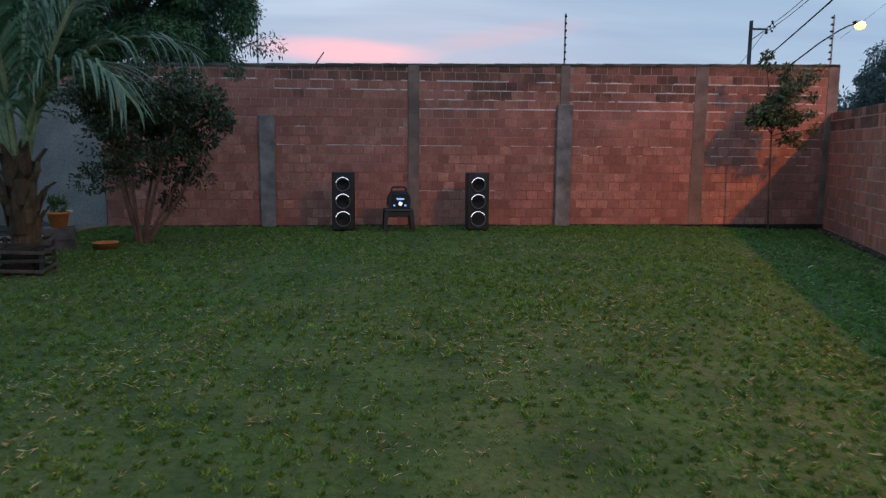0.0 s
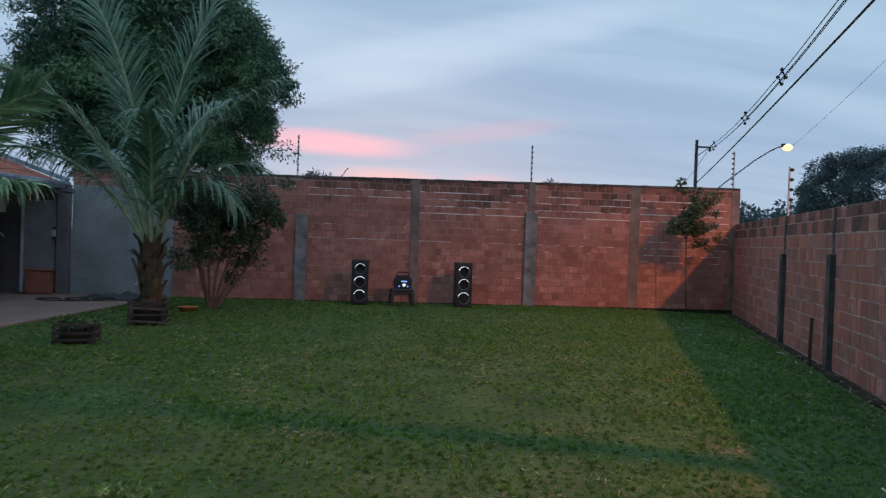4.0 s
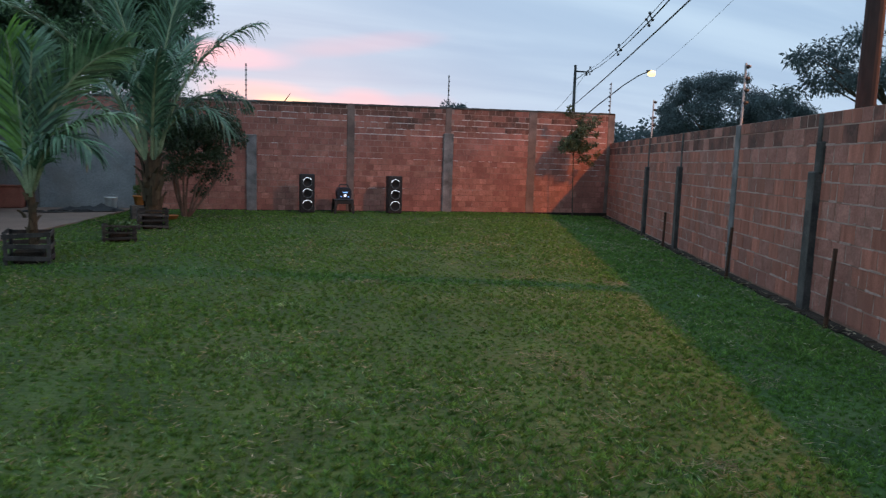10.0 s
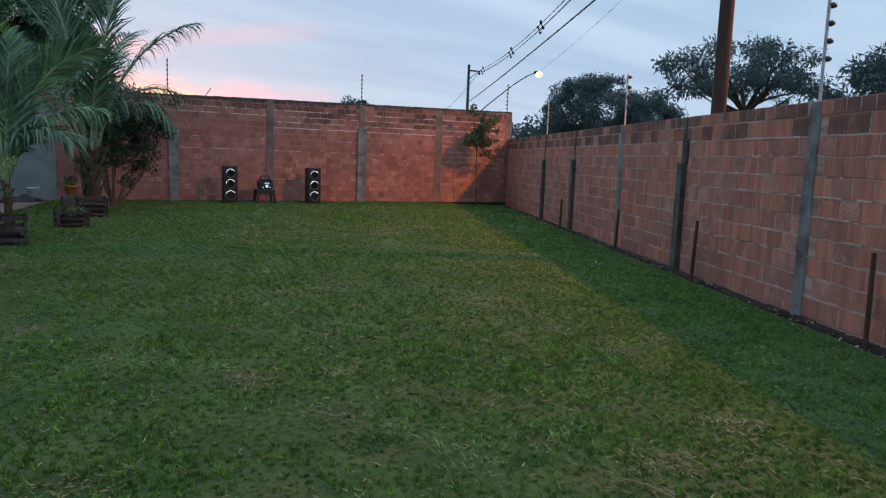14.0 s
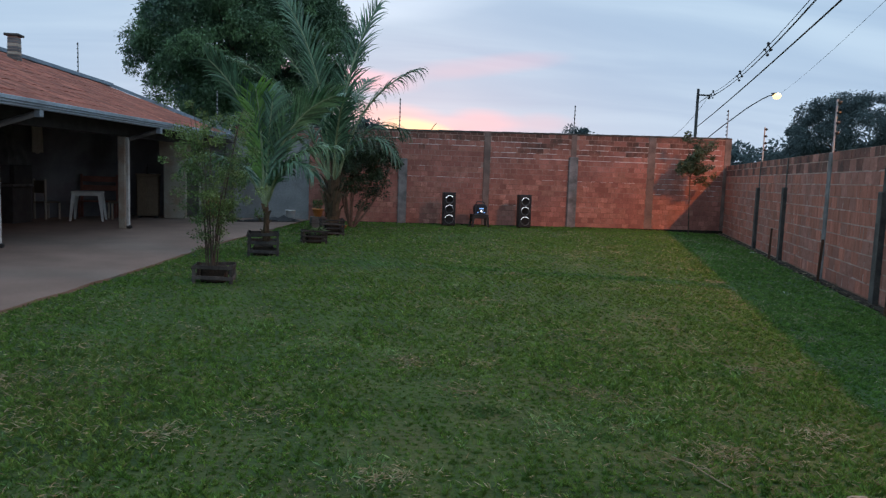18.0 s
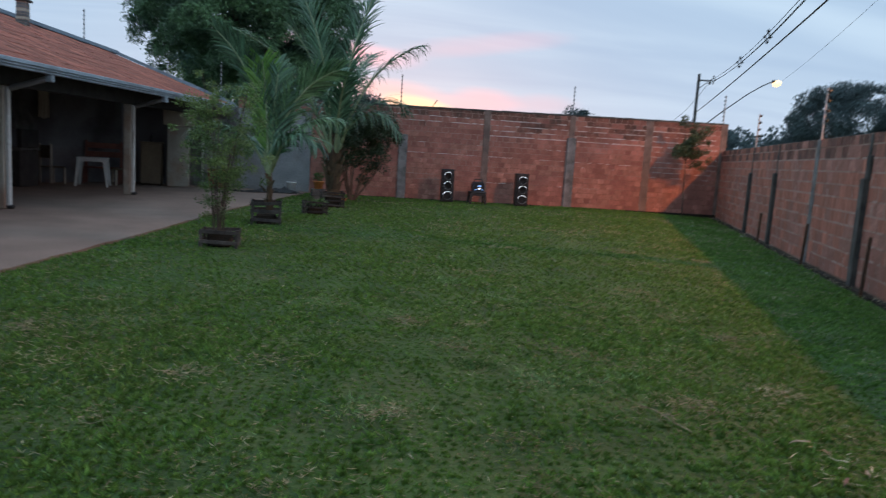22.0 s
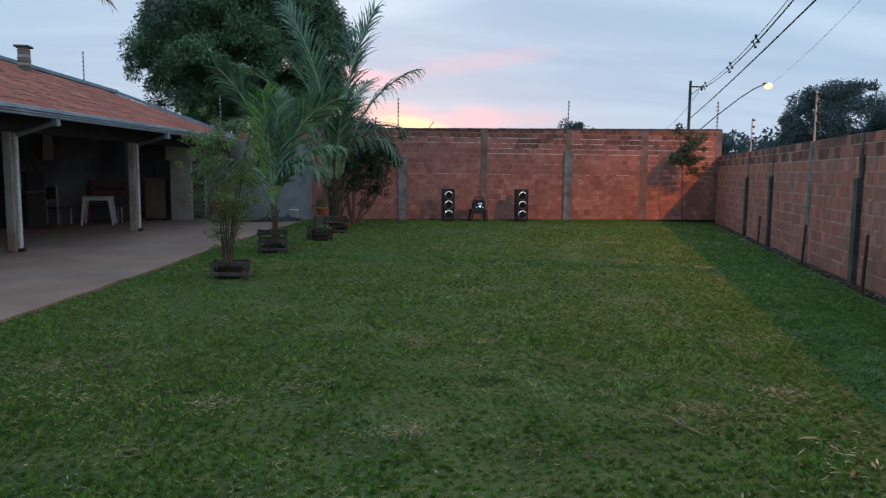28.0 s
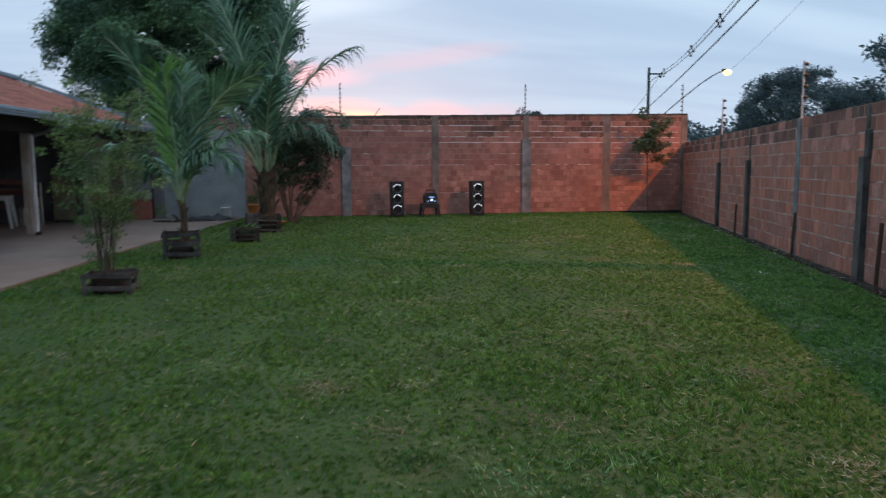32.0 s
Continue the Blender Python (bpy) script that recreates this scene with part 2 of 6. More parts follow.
M = {}
for key, island in (("brick", False), ("brick_rest", True)):
    M[key] = surface("fired_clay_" + key, (0.30, 0.125, 0.10), (0.435, 0.185, 0.15), scale=3.0, fine=38.0, spread=0.17, island=island, tint=(0.24, 0.095, 0.075), stain=(0.19, 0.095, 0.072), stain_scale=0.9, stain_amount=0.55, bump=0.5)
for key, island in (("brick_side", False), ("brick_side_rest", True)):
    M[key] = surface("clay_block_" + key, (0.35, 0.13, 0.09), (0.57, 0.225, 0.16), scale=1.6, fine=38.0, spread=0.15, island=island, tint=(0.30, 0.125, 0.09), stain=(0.25, 0.135, 0.105), stain_scale=0.9, stain_amount=0.5, bump=0.5, stretch=(6, 6, 1))
M["brick_smeared"] = surface("mortar_smeared_brick", (0.36, 0.155, 0.12), (0.50, 0.235, 0.185), scale=7.0, fine=40.0, spread=0.15, island=True, tint=(0.27, 0.11, 0.085), stain=(0.24, 0.13, 0.10), stain_scale=2.2, stain_amount=0.5, bump=0.6)
M["brick_old"] = surface("weathered_brick", (0.11, 0.06, 0.05), (0.29, 0.125, 0.095), scale=3.4, fine=30.0, spread=0.16, island=True, stain=(0.12, 0.075, 0.06), stain_scale=2.6, stain_amount=0.8, bump=0.5)
M["mortar_back"] = wall_mortar("mortar_back", (0.29, 0.135, 0.105), (0.40, 0.26, 0.22), 0.2, 2.8)
M["mortar_side"] = wall_mortar("mortar_side", (0.32, 0.175, 0.13), (0.46, 0.32, 0.265), -1.0, 2.0)
M["concrete"] = surface("grey_concrete", (0.165, 0.16, 0.162), (0.27, 0.258, 0.255), scale=4.0, fine=70.0, stain=(0.07, 0.065, 0.06), stain_scale=2.2, stain_amount=0.8, bump=0.6)
M["concrete_red"] = surface("brick_dusted_concrete", (0.19, 0.135, 0.118), (0.27, 0.195, 0.17), scale=3.0, fine=70.0, stain=(0.11, 0.08, 0.07), stain_scale=2.0, stain_amount=0.7, bump=0.6)
M["concrete_dark"] = surface("darker_concrete", (0.07, 0.066, 0.062), (0.15, 0.135, 0.125), scale=4.0, fine=70.0, stain=(0.035, 0.035, 0.032), stain_scale=3.0, stain_amount=0.8, bump=0.6)
M["plaster"] = surface("grey_plaster", (0.205, 0.21, 0.22), (0.29, 0.295, 0.30), scale=1.6, fine=50.0, stain=(0.20, 0.17, 0.15), stain_scale=0.9, stain_amount=0.6, bump=0.3)
M["plaster_dark"] = surface("bare_render", (0.125, 0.115, 0.12), (0.19, 0.175, 0.18), scale=1.4, fine=50.0, stain=(0.06, 0.05, 0.045), stain_scale=0.9, stain_amount=0.7, bump=0.3)
M["patio"] = surface("dusty_concrete", (0.185, 0.128, 0.102), (0.255, 0.180, 0.145), scale=1.2, fine=60.0, stain=(0.17, 0.115, 0.09), stain_scale=0.7, stain_amount=0.55, bump=0.25)
M["soil"] = surface("lawn_soil", (0.022, 0.05, 0.013), (0.05, 0.095, 0.026), scale=1.7, fine=22.0, rough=0.95, stain=(0.10, 0.10, 0.045), stain_scale=1.3, stain_amount=0.4, bump=1.0, bump_dist=0.03)
M["dirt"] = surface("bare_earth", (0.018, 0.014, 0.011), (0.045, 0.033, 0.024), scale=3.0, fine=40.0, rough=0.95, bump=0.9, bump_dist=0.02)
M["tile"] = surface("clay_roof_tile", (0.30, 0.092, 0.062), (0.40, 0.135, 0.092), scale=2.6, fine=26.0, spread=0.26, tint=(0.19, 0.07, 0.05), stain=(0.15, 0.07, 0.052), stain_scale=2.2, stain_amount=0.6, bump=0.4)
M["tile_rest"] = surface("clay_roof_tile_far", (0.30, 0.092, 0.062), (0.40, 0.135, 0.092), scale=2.6, fine=26.0, spread=0.26, island=True, tint=(0.19, 0.07, 0.05), stain=(0.15, 0.07, 0.052), stain_scale=2.2, stain_amount=0.6, bump=0.4)
M["zinc_dull"] = surface("dull_zinc", (0.17, 0.215, 0.26), (0.25, 0.30, 0.35), scale=3.0, fine=30.0, rough=0.6, metallic=0.2, stain=(0.13, 0.14, 0.15), stain_scale=1.4, stain_amount=0.5, bump=0.1)
M["zinc"] = surface("galvanised_sheet", (0.30, 0.36, 0.42), (0.42, 0.48, 0.54), scale=3.0, fine=30.0, rough=0.5, metallic=0.35, stain=(0.20, 0.20, 0.21), stain_scale=1.4, stain_amount=0.5, bump=0.1)
M["post"] = surface("worn_cream_paint", (0.34, 0.30, 0.25), (0.44, 0.39, 0.33), scale=2.4, fine=50.0, stain=(0.26, 0.14, 0.09), stain_scale=1.8, stain_amount=0.65, bump=0.3)
M["pipe"] = surface("white_pipe", (0.50, 0.50, 0.48), (0.62, 0.62, 0.60), scale=3.0, fine=40.0, rough=0.5, stain=(0.32, 0.22, 0.16), stain_scale=2.4, stain_amount=0.5, bump=0.1)
M["black"] = surface("black_rubber", (0.012, 0.012, 0.013), (0.022, 0.022, 0.023), rough=0.6, bump=0.1)
M["wood_dark"] = surface("weathered_slat", (0.036, 0.031, 0.029), (0.09, 0.079, 0.073), scale=6.0, fine=60.0, spread=0.45, stretch=(1, 1, 0.4), stain=(0.03, 0.026, 0.022), stain_scale=3.0, bump=0.6)
M["timber"] = surface("dark_timber", (0.035, 0.031, 0.03), (0.06, 0.053, 0.05), scale=5.0, fine=50.0, bump=0.4)
M["bark_palm"] = surface("palm_stem_fibre", (0.055, 0.038, 0.024), (0.13, 0.085, 0.05), scale=9.0, fine=60.0, stretch=(1, 1, 0.35), bump=0.9, bump_dist=0.02)
M["sheath"] = surface("palm_leaf_base", (0.06, 0.044, 0.028), (0.125, 0.092, 0.055), scale=7.0, fine=50.0, stretch=(1, 1, 0.25), spread=0.3, bump=0.4)
M["bark"] = surface("grey_bark", (0.06, 0.046, 0.036), (0.12, 0.09, 0.07), scale=8.0, fine=60.0, stretch=(1, 1, 0.3), bump=0.8, bump_dist=0.02)
M["bark_red"] = surface("pinkish_bark", (0.13, 0.08, 0.06), (0.22, 0.135, 0.10), scale=8.0, fine=60.0, stretch=(1, 1, 0.3), bump=0.6)
M["rachis"] = surface("palm_midrib", (0.15, 0.20, 0.095), (0.29, 0.34, 0.19), scale=6.0, fine=40.0, bump=0.1, rough=0.5)
# sky highlights are painted in: wide leaflet spread, paler copy for lit fronds
M["frond"] = leafy("palm_leaflet", (0.048, 0.11, 0.062), (0.125, 0.225, 0.13), rough=0.33, through=0.18, spread=0.55)
M["frond_sky_lit"] = leafy("palm_leaflet_sky_lit", (0.065, 0.145, 0.07), (0.19, 0.30, 0.15), rough=0.27, through=0.18, spread=0.55)
M["frond_bright"] = leafy("young_palm_leaflet", (0.08, 0.185, 0.03), (0.17, 0.32, 0.06), rough=0.4)
M["frond_dry"] = leafy("dry_palm_leaflet", (0.16, 0.12, 0.06), (0.30, 0.23, 0.12), rough=0.7)
# coarse noise paints lit green lobes and blue-dark shaded hollows into the crown
M["mango"] = leafy("broad_leaf_light_and_shade", (0.028, 0.07, 0.053), (0.125, 0.225, 0.092), scale=0.4, rough=0.5, through=0.12)
# distance haze is mixed into this pale grey-blue leaf colour
M["hazed_leaf"] = leafy("far_tree_leaf_hazed", (0.07, 0.095, 0.10), (0.12, 0.155, 0.155), scale=0.5, rough=0.9, through=0.3, spread=0.15)
M["bush"] = leafy("small_dark_leaf", (0.03, 0.052, 0.026), (0.06, 0.095, 0.045), scale=2.0, rough=0.5)
M["young_leaf"] = leafy("olive_leaf", (0.045, 0.068, 0.03), (0.09, 0.12, 0.05), scale=2.0, rough=0.5)
M["shrub"] = leafy("light_green_leaf", (0.10, 0.16, 0.045), (0.19, 0.265, 0.08), scale=3.0, rough=0.5)
M["shrub_dark"] = leafy("mid_green_leaf", (0.05, 0.10, 0.028), (0.10, 0.17, 0.05), scale=3.0, rough=0.5)
M["grass"] = leafy("grass_blade", (0.052, 0.128, 0.019), (0.160, 0.290, 0.060), scale=7.0, rough=0.74, through=0.2, spread=0.5, fine=18.0, stain=(0.15, 0.20, 0.062), stain_scale=0.55, stain_amount=0.3)
M["grass_dry"] = leafy("dry_grass_blade", (0.24, 0.21, 0.12), (0.44, 0.39, 0.26), scale=1.1, rough=0.7, through=0.2)
M["straw"] = leafy("pale_straw", (0.34, 0.30, 0.19), (0.56, 0.50, 0.36), scale=2.0, rough=0.7, through=0.1, spread=0.3)
M["grass_pale"] = leafy("pale_grass_blade", (0.14, 0.28, 0.095), (0.29, 0.43, 0.20), scale=3.0, rough=0.7, through=0.2, spread=0.4)
M["weed"] = leafy("dark_weed_and_gap_leaf", (0.040, 0.104, 0.022), (0.085, 0.18, 0.040), scale=3.0, rough=0.6, through=0.2)
M["pale_joint"] = surface("pale_mortar", (0.56, 0.48, 0.45), (0.78, 0.70, 0.66), scale=5.0, fine=50.0, rough=0.95, bump=0.4)
M["pale_joint_side"] = surface("grey_mortar", (0.38, 0.25, 0.205), (0.56, 0.41, 0.35), scale=3.0, fine=50.0, rough=0.95, bump=0.4)
M["pier_near_side"] = surface("blackish_face", (0.035, 0.035, 0.036), (0.085, 0.08, 0.076), scale=5.0, fine=50.0, rough=0.9, bump=0.4)
M["dry_leaf"] = surface("dry_leaf", (0.20, 0.155, 0.10), (0.36, 0.30, 0.215), scale=14.0, rough=0.8, spread=0.3, island=True, bump=0.3)
M["stone"] = surface("pale_stone", (0.24, 0.22, 0.18), (0.36, 0.33, 0.28), scale=20.0, rough=0.9, bump=0.5)
M["bench_red"] = surface("red_brown_wood", (0.15, 0.05, 0.035), (0.22, 0.08, 0.055), scale=4.0, fine=40.0, rough=0.6, bump=0.3)
M["rust"] = surface("rusty_iron", (0.05, 0.028, 0.02), (0.10, 0.05, 0.032), scale=12.0, fine=70.0, rough=0.8, bump=0.5)
M["rod"] = surface("painted_rod", (0.30, 0.30, 0.31), (0.42, 0.42, 0.43), scale=10.0, rough=0.5, bump=0.1)
M["pole_brown"] = surface("brown_pole", (0.034, 0.02, 0.017), (0.056, 0.031, 0.026), scale=1.5, fine=20.0, rough=0.7, stretch=(1, 1, 0.2), bump=0.3)
M["pole_dark"] = surface("dark_concrete_pole", (0.05, 0.05, 0.052), (0.09, 0.09, 0.092), scale=1.5, fine=20.0, rough=0.8, bump=0.2)
M["wire"] = surface("black_cable", (0.015, 0.015, 0.017), (0.025, 0.025, 0.028), rough=0.6, bump=0.0)
M["cabinet"] = surface("black_speaker_vinyl", (0.010, 0.010, 0.012), (0.018, 0.018, 0.021), scale=20.0, fine=120.0, rough=0.55, bump=0.3)
M["cone"] = surface("speaker_cone", (0.006, 0.006, 0.007), (0.013, 0.013, 0.015), rough=0.45, bump=0.1)
M["led"] = surface("white_led_ring", (0.7, 0.7, 0.74), (0.8, 0.8, 0.84), rough=0.3, bump=0.0, emit=((0.85, 0.90, 1.0), 0.8))
M["led_off"] = surface("clear_led_ring", (0.10, 0.10, 0.11), (0.14, 0.14, 0.15), rough=0.3, bump=0.0)
M["led_blue"] = surface("blue_display", (0.05, 0.12, 0.3), (0.1, 0.2, 0.4), rough=0.3, bump=0.0, emit=((0.25, 0.5, 1.0), 0.8))
M["blue_body"] = surface("dark_blue_plastic", (0.012, 0.018, 0.032), (0.02, 0.03, 0.05), rough=0.4, bump=0.0)
M["white_plastic"] = surface("white_plastic", (0.55, 0.55, 0.53), (0.66, 0.66, 0.64), scale=4.0, rough=0.45, bump=0.05)
M["grey_plastic"] = surface("grey_plastic", (0.30, 0.32, 0.33), (0.40, 0.42, 0.43), scale=4.0, rough=0.5, bump=0.05)
M["cream"] = surface("cream_paint", (0.42, 0.36, 0.29), (0.50, 0.43, 0.35), scale=2.0, fine=40.0, stain=(0.28, 0.21, 0.16), stain_scale=1.2, stain_amount=0.5, bump=0.2)
M["brown"] = surface("brown_panel", (0.115, 0.075, 0.045), (0.17, 0.115, 0.07), scale=3.0, fine=40.0, stretch=(1, 1, 0.3), rough=0.6, bump=0.2)
M["terracotta"] = surface("orange_pot", (0.42, 0.15, 0.04), (0.55, 0.21, 0.06), scale=6.0, rough=0.6, bump=0.2)
M["red"] = surface("red_plaster", (0.26, 0.09, 0.065), (0.34, 0.125, 0.09), scale=4.0, stain=(0.16, 0.07, 0.05), stain_scale=2.5, bump=0.2)
M["lamp_glow"] = surface("sodium_lamp_glass", (0.8, 0.6, 0.4), (0.9, 0.7, 0.5), rough=0.3, bump=0.0, emit=((1.0, 0.58, 0.22), 1.9))

# ---- helpers for shapes ----
rng = np.random.default_rng(7)


def mesh_of(name, verts, faces, material, smooth=False):
    me = bpy.data.meshes.new(name)
    me.from_pydata([tuple(v) for v in verts], [], [tuple(int(i) for i in f) for f in faces])
    me.materials.append(material)
    if smooth:
        me.polygons.foreach_set("use_smooth", [True] * len(me.polygons))
    me.update()
    return me


def array_mesh(name, verts, faces, material):
    """A mesh from numpy arrays, faces all of one size; quick for very many pieces."""
    me = bpy.data.meshes.new(name)
    nf, k = faces.shape
    me.vertices.add(len(verts))
    me.vertices.foreach_set("co", np.asarray(verts, np.float32).ravel())
    me.loops.add(nf * k)
    me.loops.foreach_set("vertex_index", faces.astype(np.int32).ravel())
    me.polygons.add(nf)
    me.polygons.foreach_set("loop_start", np.arange(0, nf * k, k, dtype=np.int32))
    me.polygons.foreach_set("loop_total", np.full(nf, k, np.int32))
    me.polygons.foreach_set("use_smooth", [False] * nf)
    me.materials.append(material)
    me.update(calc_edges=True)
    return me


def finish(name, bm, material, smooth=False):
    me = bpy.data.meshes.new(name)
    bmesh.ops.recalc_face_normals(bm, faces=bm.faces[:])
    bm.to_mesh(me)
    bm.free()
    me.materials.append(material)
    if smooth:
        me.polygons.foreach_set("use_smooth", [True] * len(me.polygons))
    return me


def part(name, bm, material, parent, label="", smooth=False):
    """Links a bmesh, or a mesh that is ready, as one mesh object under a thing or a part."""
    me = bm if isinstance(bm, bpy.types.Mesh) else finish(name, bm, material, smooth)
    ob = new(name, me)
    ob.parent = parent
    if label:
        ob["label"] = label
    return ob


def thing(name, place=(0, 0, 0), rz=0.0, label="", category="", group="", kind=""):
    ob = new(name)
    ob.empty_display_size = 0.1
    ob.matrix_basis = pose(*place, 0, 0, rz)
    return tagged(ob, label, category, group, kind)


def box(bm, x0, y0, z0, x1, y1, z1, bevel=0.0, m=None):
    vs = [bm.verts.new((x, y, z)) for x in (x0, x1) for y in (y0, y1) for z in (z0, z1)]
    fs = [bm.faces.new([vs[i] for i in f]) for f in ((0, 1, 3, 2), (4, 6, 7, 5), (0, 4, 5, 1), (2, 3, 7, 6), (0, 2, 6, 4), (1, 5, 7, 3))]
    if bevel:
        es = list({e for f in fs for e in f.edges})
        r = bmesh.ops.bevel(bm, geom=es, offset=bevel, segments=1, affect="EDGES")
        vs = list({v for f in r["faces"] for v in f.verts} | {v for v in vs if v.is_valid})
    if m is not None:
        bmesh.ops.transform(bm, matrix=m, verts=[v for v in vs if v.is_valid])
    return bm


def tube(bm, pts, radii, n=8, caps=True):
    """A round tapered tube along points."""
    pts = [Vector(p) for p in pts]
    rings = []
    ref = Vector((0, 0, 1))
    for i, p in enumerate(pts):
        d = (pts[min(i + 1, len(pts) - 1)] - pts[max(i - 1, 0)]).normalized()
        s = d.cross(ref if abs(d.z) < 0.95 else Vector((1, 0, 0))).normalized()
        u = s.cross(d)
        r = radii[i] if isinstance(radii, (list, tuple)) else radii
        rings.append([bm.verts.new(p + (s * math.cos(2 * math.pi * k / n) + u * math.sin(2 * math.pi * k / n)) * r) for k in range(n)])
    for a, b in zip(rings, rings[1:]):
        for k in range(n):
            bm.faces.new((a[k], a[(k + 1) % n], b[(k + 1) % n], b[k]))
    if caps:
        bm.faces.new(rings[0])
        bm.faces.new(rings[-1])
    return bm


def lathe(bm, profile, n=20, m=None):
    """A turned shape from (radius, height) pairs."""
    rings, vs = [], []
    for r, z in profile:
        ring = [bm.verts.new((r * math.cos(2 * math.pi * k / n), r * math.sin(2 * math.pi * k / n), z)) for k in range(n)]
        rings.append(ring)
        vs += ring
    for a, b in zip(rings, rings[1:]):
        for k in range(n):
            bm.faces.new((a[k], a[(k + 1) % n], b[(k + 1) % n], b[k]))
    bm.faces.new(rings[0])
    bm.faces.new(rings[-1])
    if m is not None:
        bmesh.ops.transform(bm, matrix=m, verts=vs)
    return bm


def B():
    return bmesh.new()


# ---- ground ----
SIDE_A, SIDE_B = Vector((8.93, 12.0, 0)), Vector((1.45, -8.4, 0))   # line of the side wall's face
SIDE_U = (SIDE_A - SIDE_B).normalized()
SIDE_N = Vector((-SIDE_U.y, SIDE_U.x, 0))
BACK_Y = 11.84


def lot_z(x, y):
    """Height of the lawn: level, with a slight fall to the side wall."""
    d = (x - SIDE_B.x) * SIDE_N.x + (y - SIDE_B.y) * SIDE_N.y
    s = min(1.0, max(0.0, 1 - d / 3.2))
    return -0.09 * s * s * (3 - 2 * s) + 0.003 * noise.noise((x * 0.35, y * 0.35, 0.0)) + 0.002 * noise.noise((x * 1.3, y * 1.3, 3.0))


def build_ground():
    xs = [-900, -300, -100, -40, -20] + [-12 + 0.4 * i for i in range(62)] + [16, 24, 40, 100, 300, 900]
    ys = [-900, -300, -100, -40, -20, -14] + [-12 + 0.4 * i for i in range(61)] + [16, 24, 40, 100, 300, 900]
    verts, faces = [], []
    for y in ys:
        for x in xs:
            inside = -12 <= x <= 12.4 and -12 <= y <= 12
            verts.append((x, y, lot_z(x, y) if inside else -0.06))
    w = len(xs)
    for j in range(len(ys) - 1):
        for i in range(w - 1):
            faces.append((j * w + i, j * w + i + 1, (j + 1) * w + i + 1, (j + 1) * w + i))
    ob = new("ground", mesh_of("ground", verts, faces, M["soil"], True))
    tagged(ob, "mown lawn soil with thin dry patches", "ground", kind="structure")
    return ob


ground = build_ground()

# patio slab with an uneven edge against the grass
EDGE = [(-6.9, -8.5), (-6.62, -4.1), (-6.42, -3.1), (-6.1, -0.65), (-5.86, 1.4), (-5.68, 3.5), (-5.25, 6.6), (-4.75, 9.4), (-4.35, BACK_Y)]


def edge_x(y):
    for (xa, ya), (xb, yb) in zip(EDGE, EDGE[1:]):
        if y <= yb:
            break
    return xa + (xb - xa) * (y - ya) / (yb - ya)


def build_patio():
    bm = B()
    ys = [-8.5 + 0.25 * i for i in range(82)]
    front = [(edge_x(y) + 0.05 * noise.noise((y * 1.7, 0, 5)) + 0.02 * noise.noise((y * 6, 0, 8)), y) for y in ys]
    top = [bm.verts.new((x, y, 0.035)) for x, y in front]
    skirt = [bm.verts.new((x + 0.02, y, -0.15)) for x, y in front]
    back = [bm.verts.new((-16.0, y, 0.035)) for x, y in front]
    for i in range(len(ys) - 1):
        bm.faces.new((top[i], top[i + 1], back[i + 1], back[i]))
        bm.faces.new((skirt[i], skirt[i + 1], top[i + 1], top[i]))
    ob = new("pavement", finish("pavement", bm, M["patio"]))
    tagged(ob, "dusty pinkish concrete patio slab beside the lawn", "patio", kind="structure")


build_patio()


# ---- brick walls ----
def brick_block(w, h, d, c=0.0025):
    """Front part of a brick in a wall: local x along the wall, y out of it, z up; 18 triangles."""
    v = [(-w / 2, 0, 0), (w / 2, 0, 0), (w / 2, 0, h), (-w / 2, 0, h),
         (-w / 2, d - c, 0), (w / 2, d - c, 0), (w / 2, d - c, h), (-w / 2, d - c, h),
         (-w / 2 + c, d, c), (w / 2 - c, d, c), (w / 2 - c, d, h - c), (-w / 2 + c, d, h - c)]
    f = [(8, 11, 10, 9)]
    for i in range(4):
        j = (i + 1) % 4
        f += [(i, i + 4, j + 4, j), (i + 4, i + 8, j + 8, j + 4)]
    return np.array(v), np.array(f)


def wall_frame(origin, along, out):
    m = Matrix.Identity(4)
    m.col[0][:3], m.col[1][:3], m.col[2][:3], m.col[3][:3] = along, out, (0, 0, 1), origin
    return m


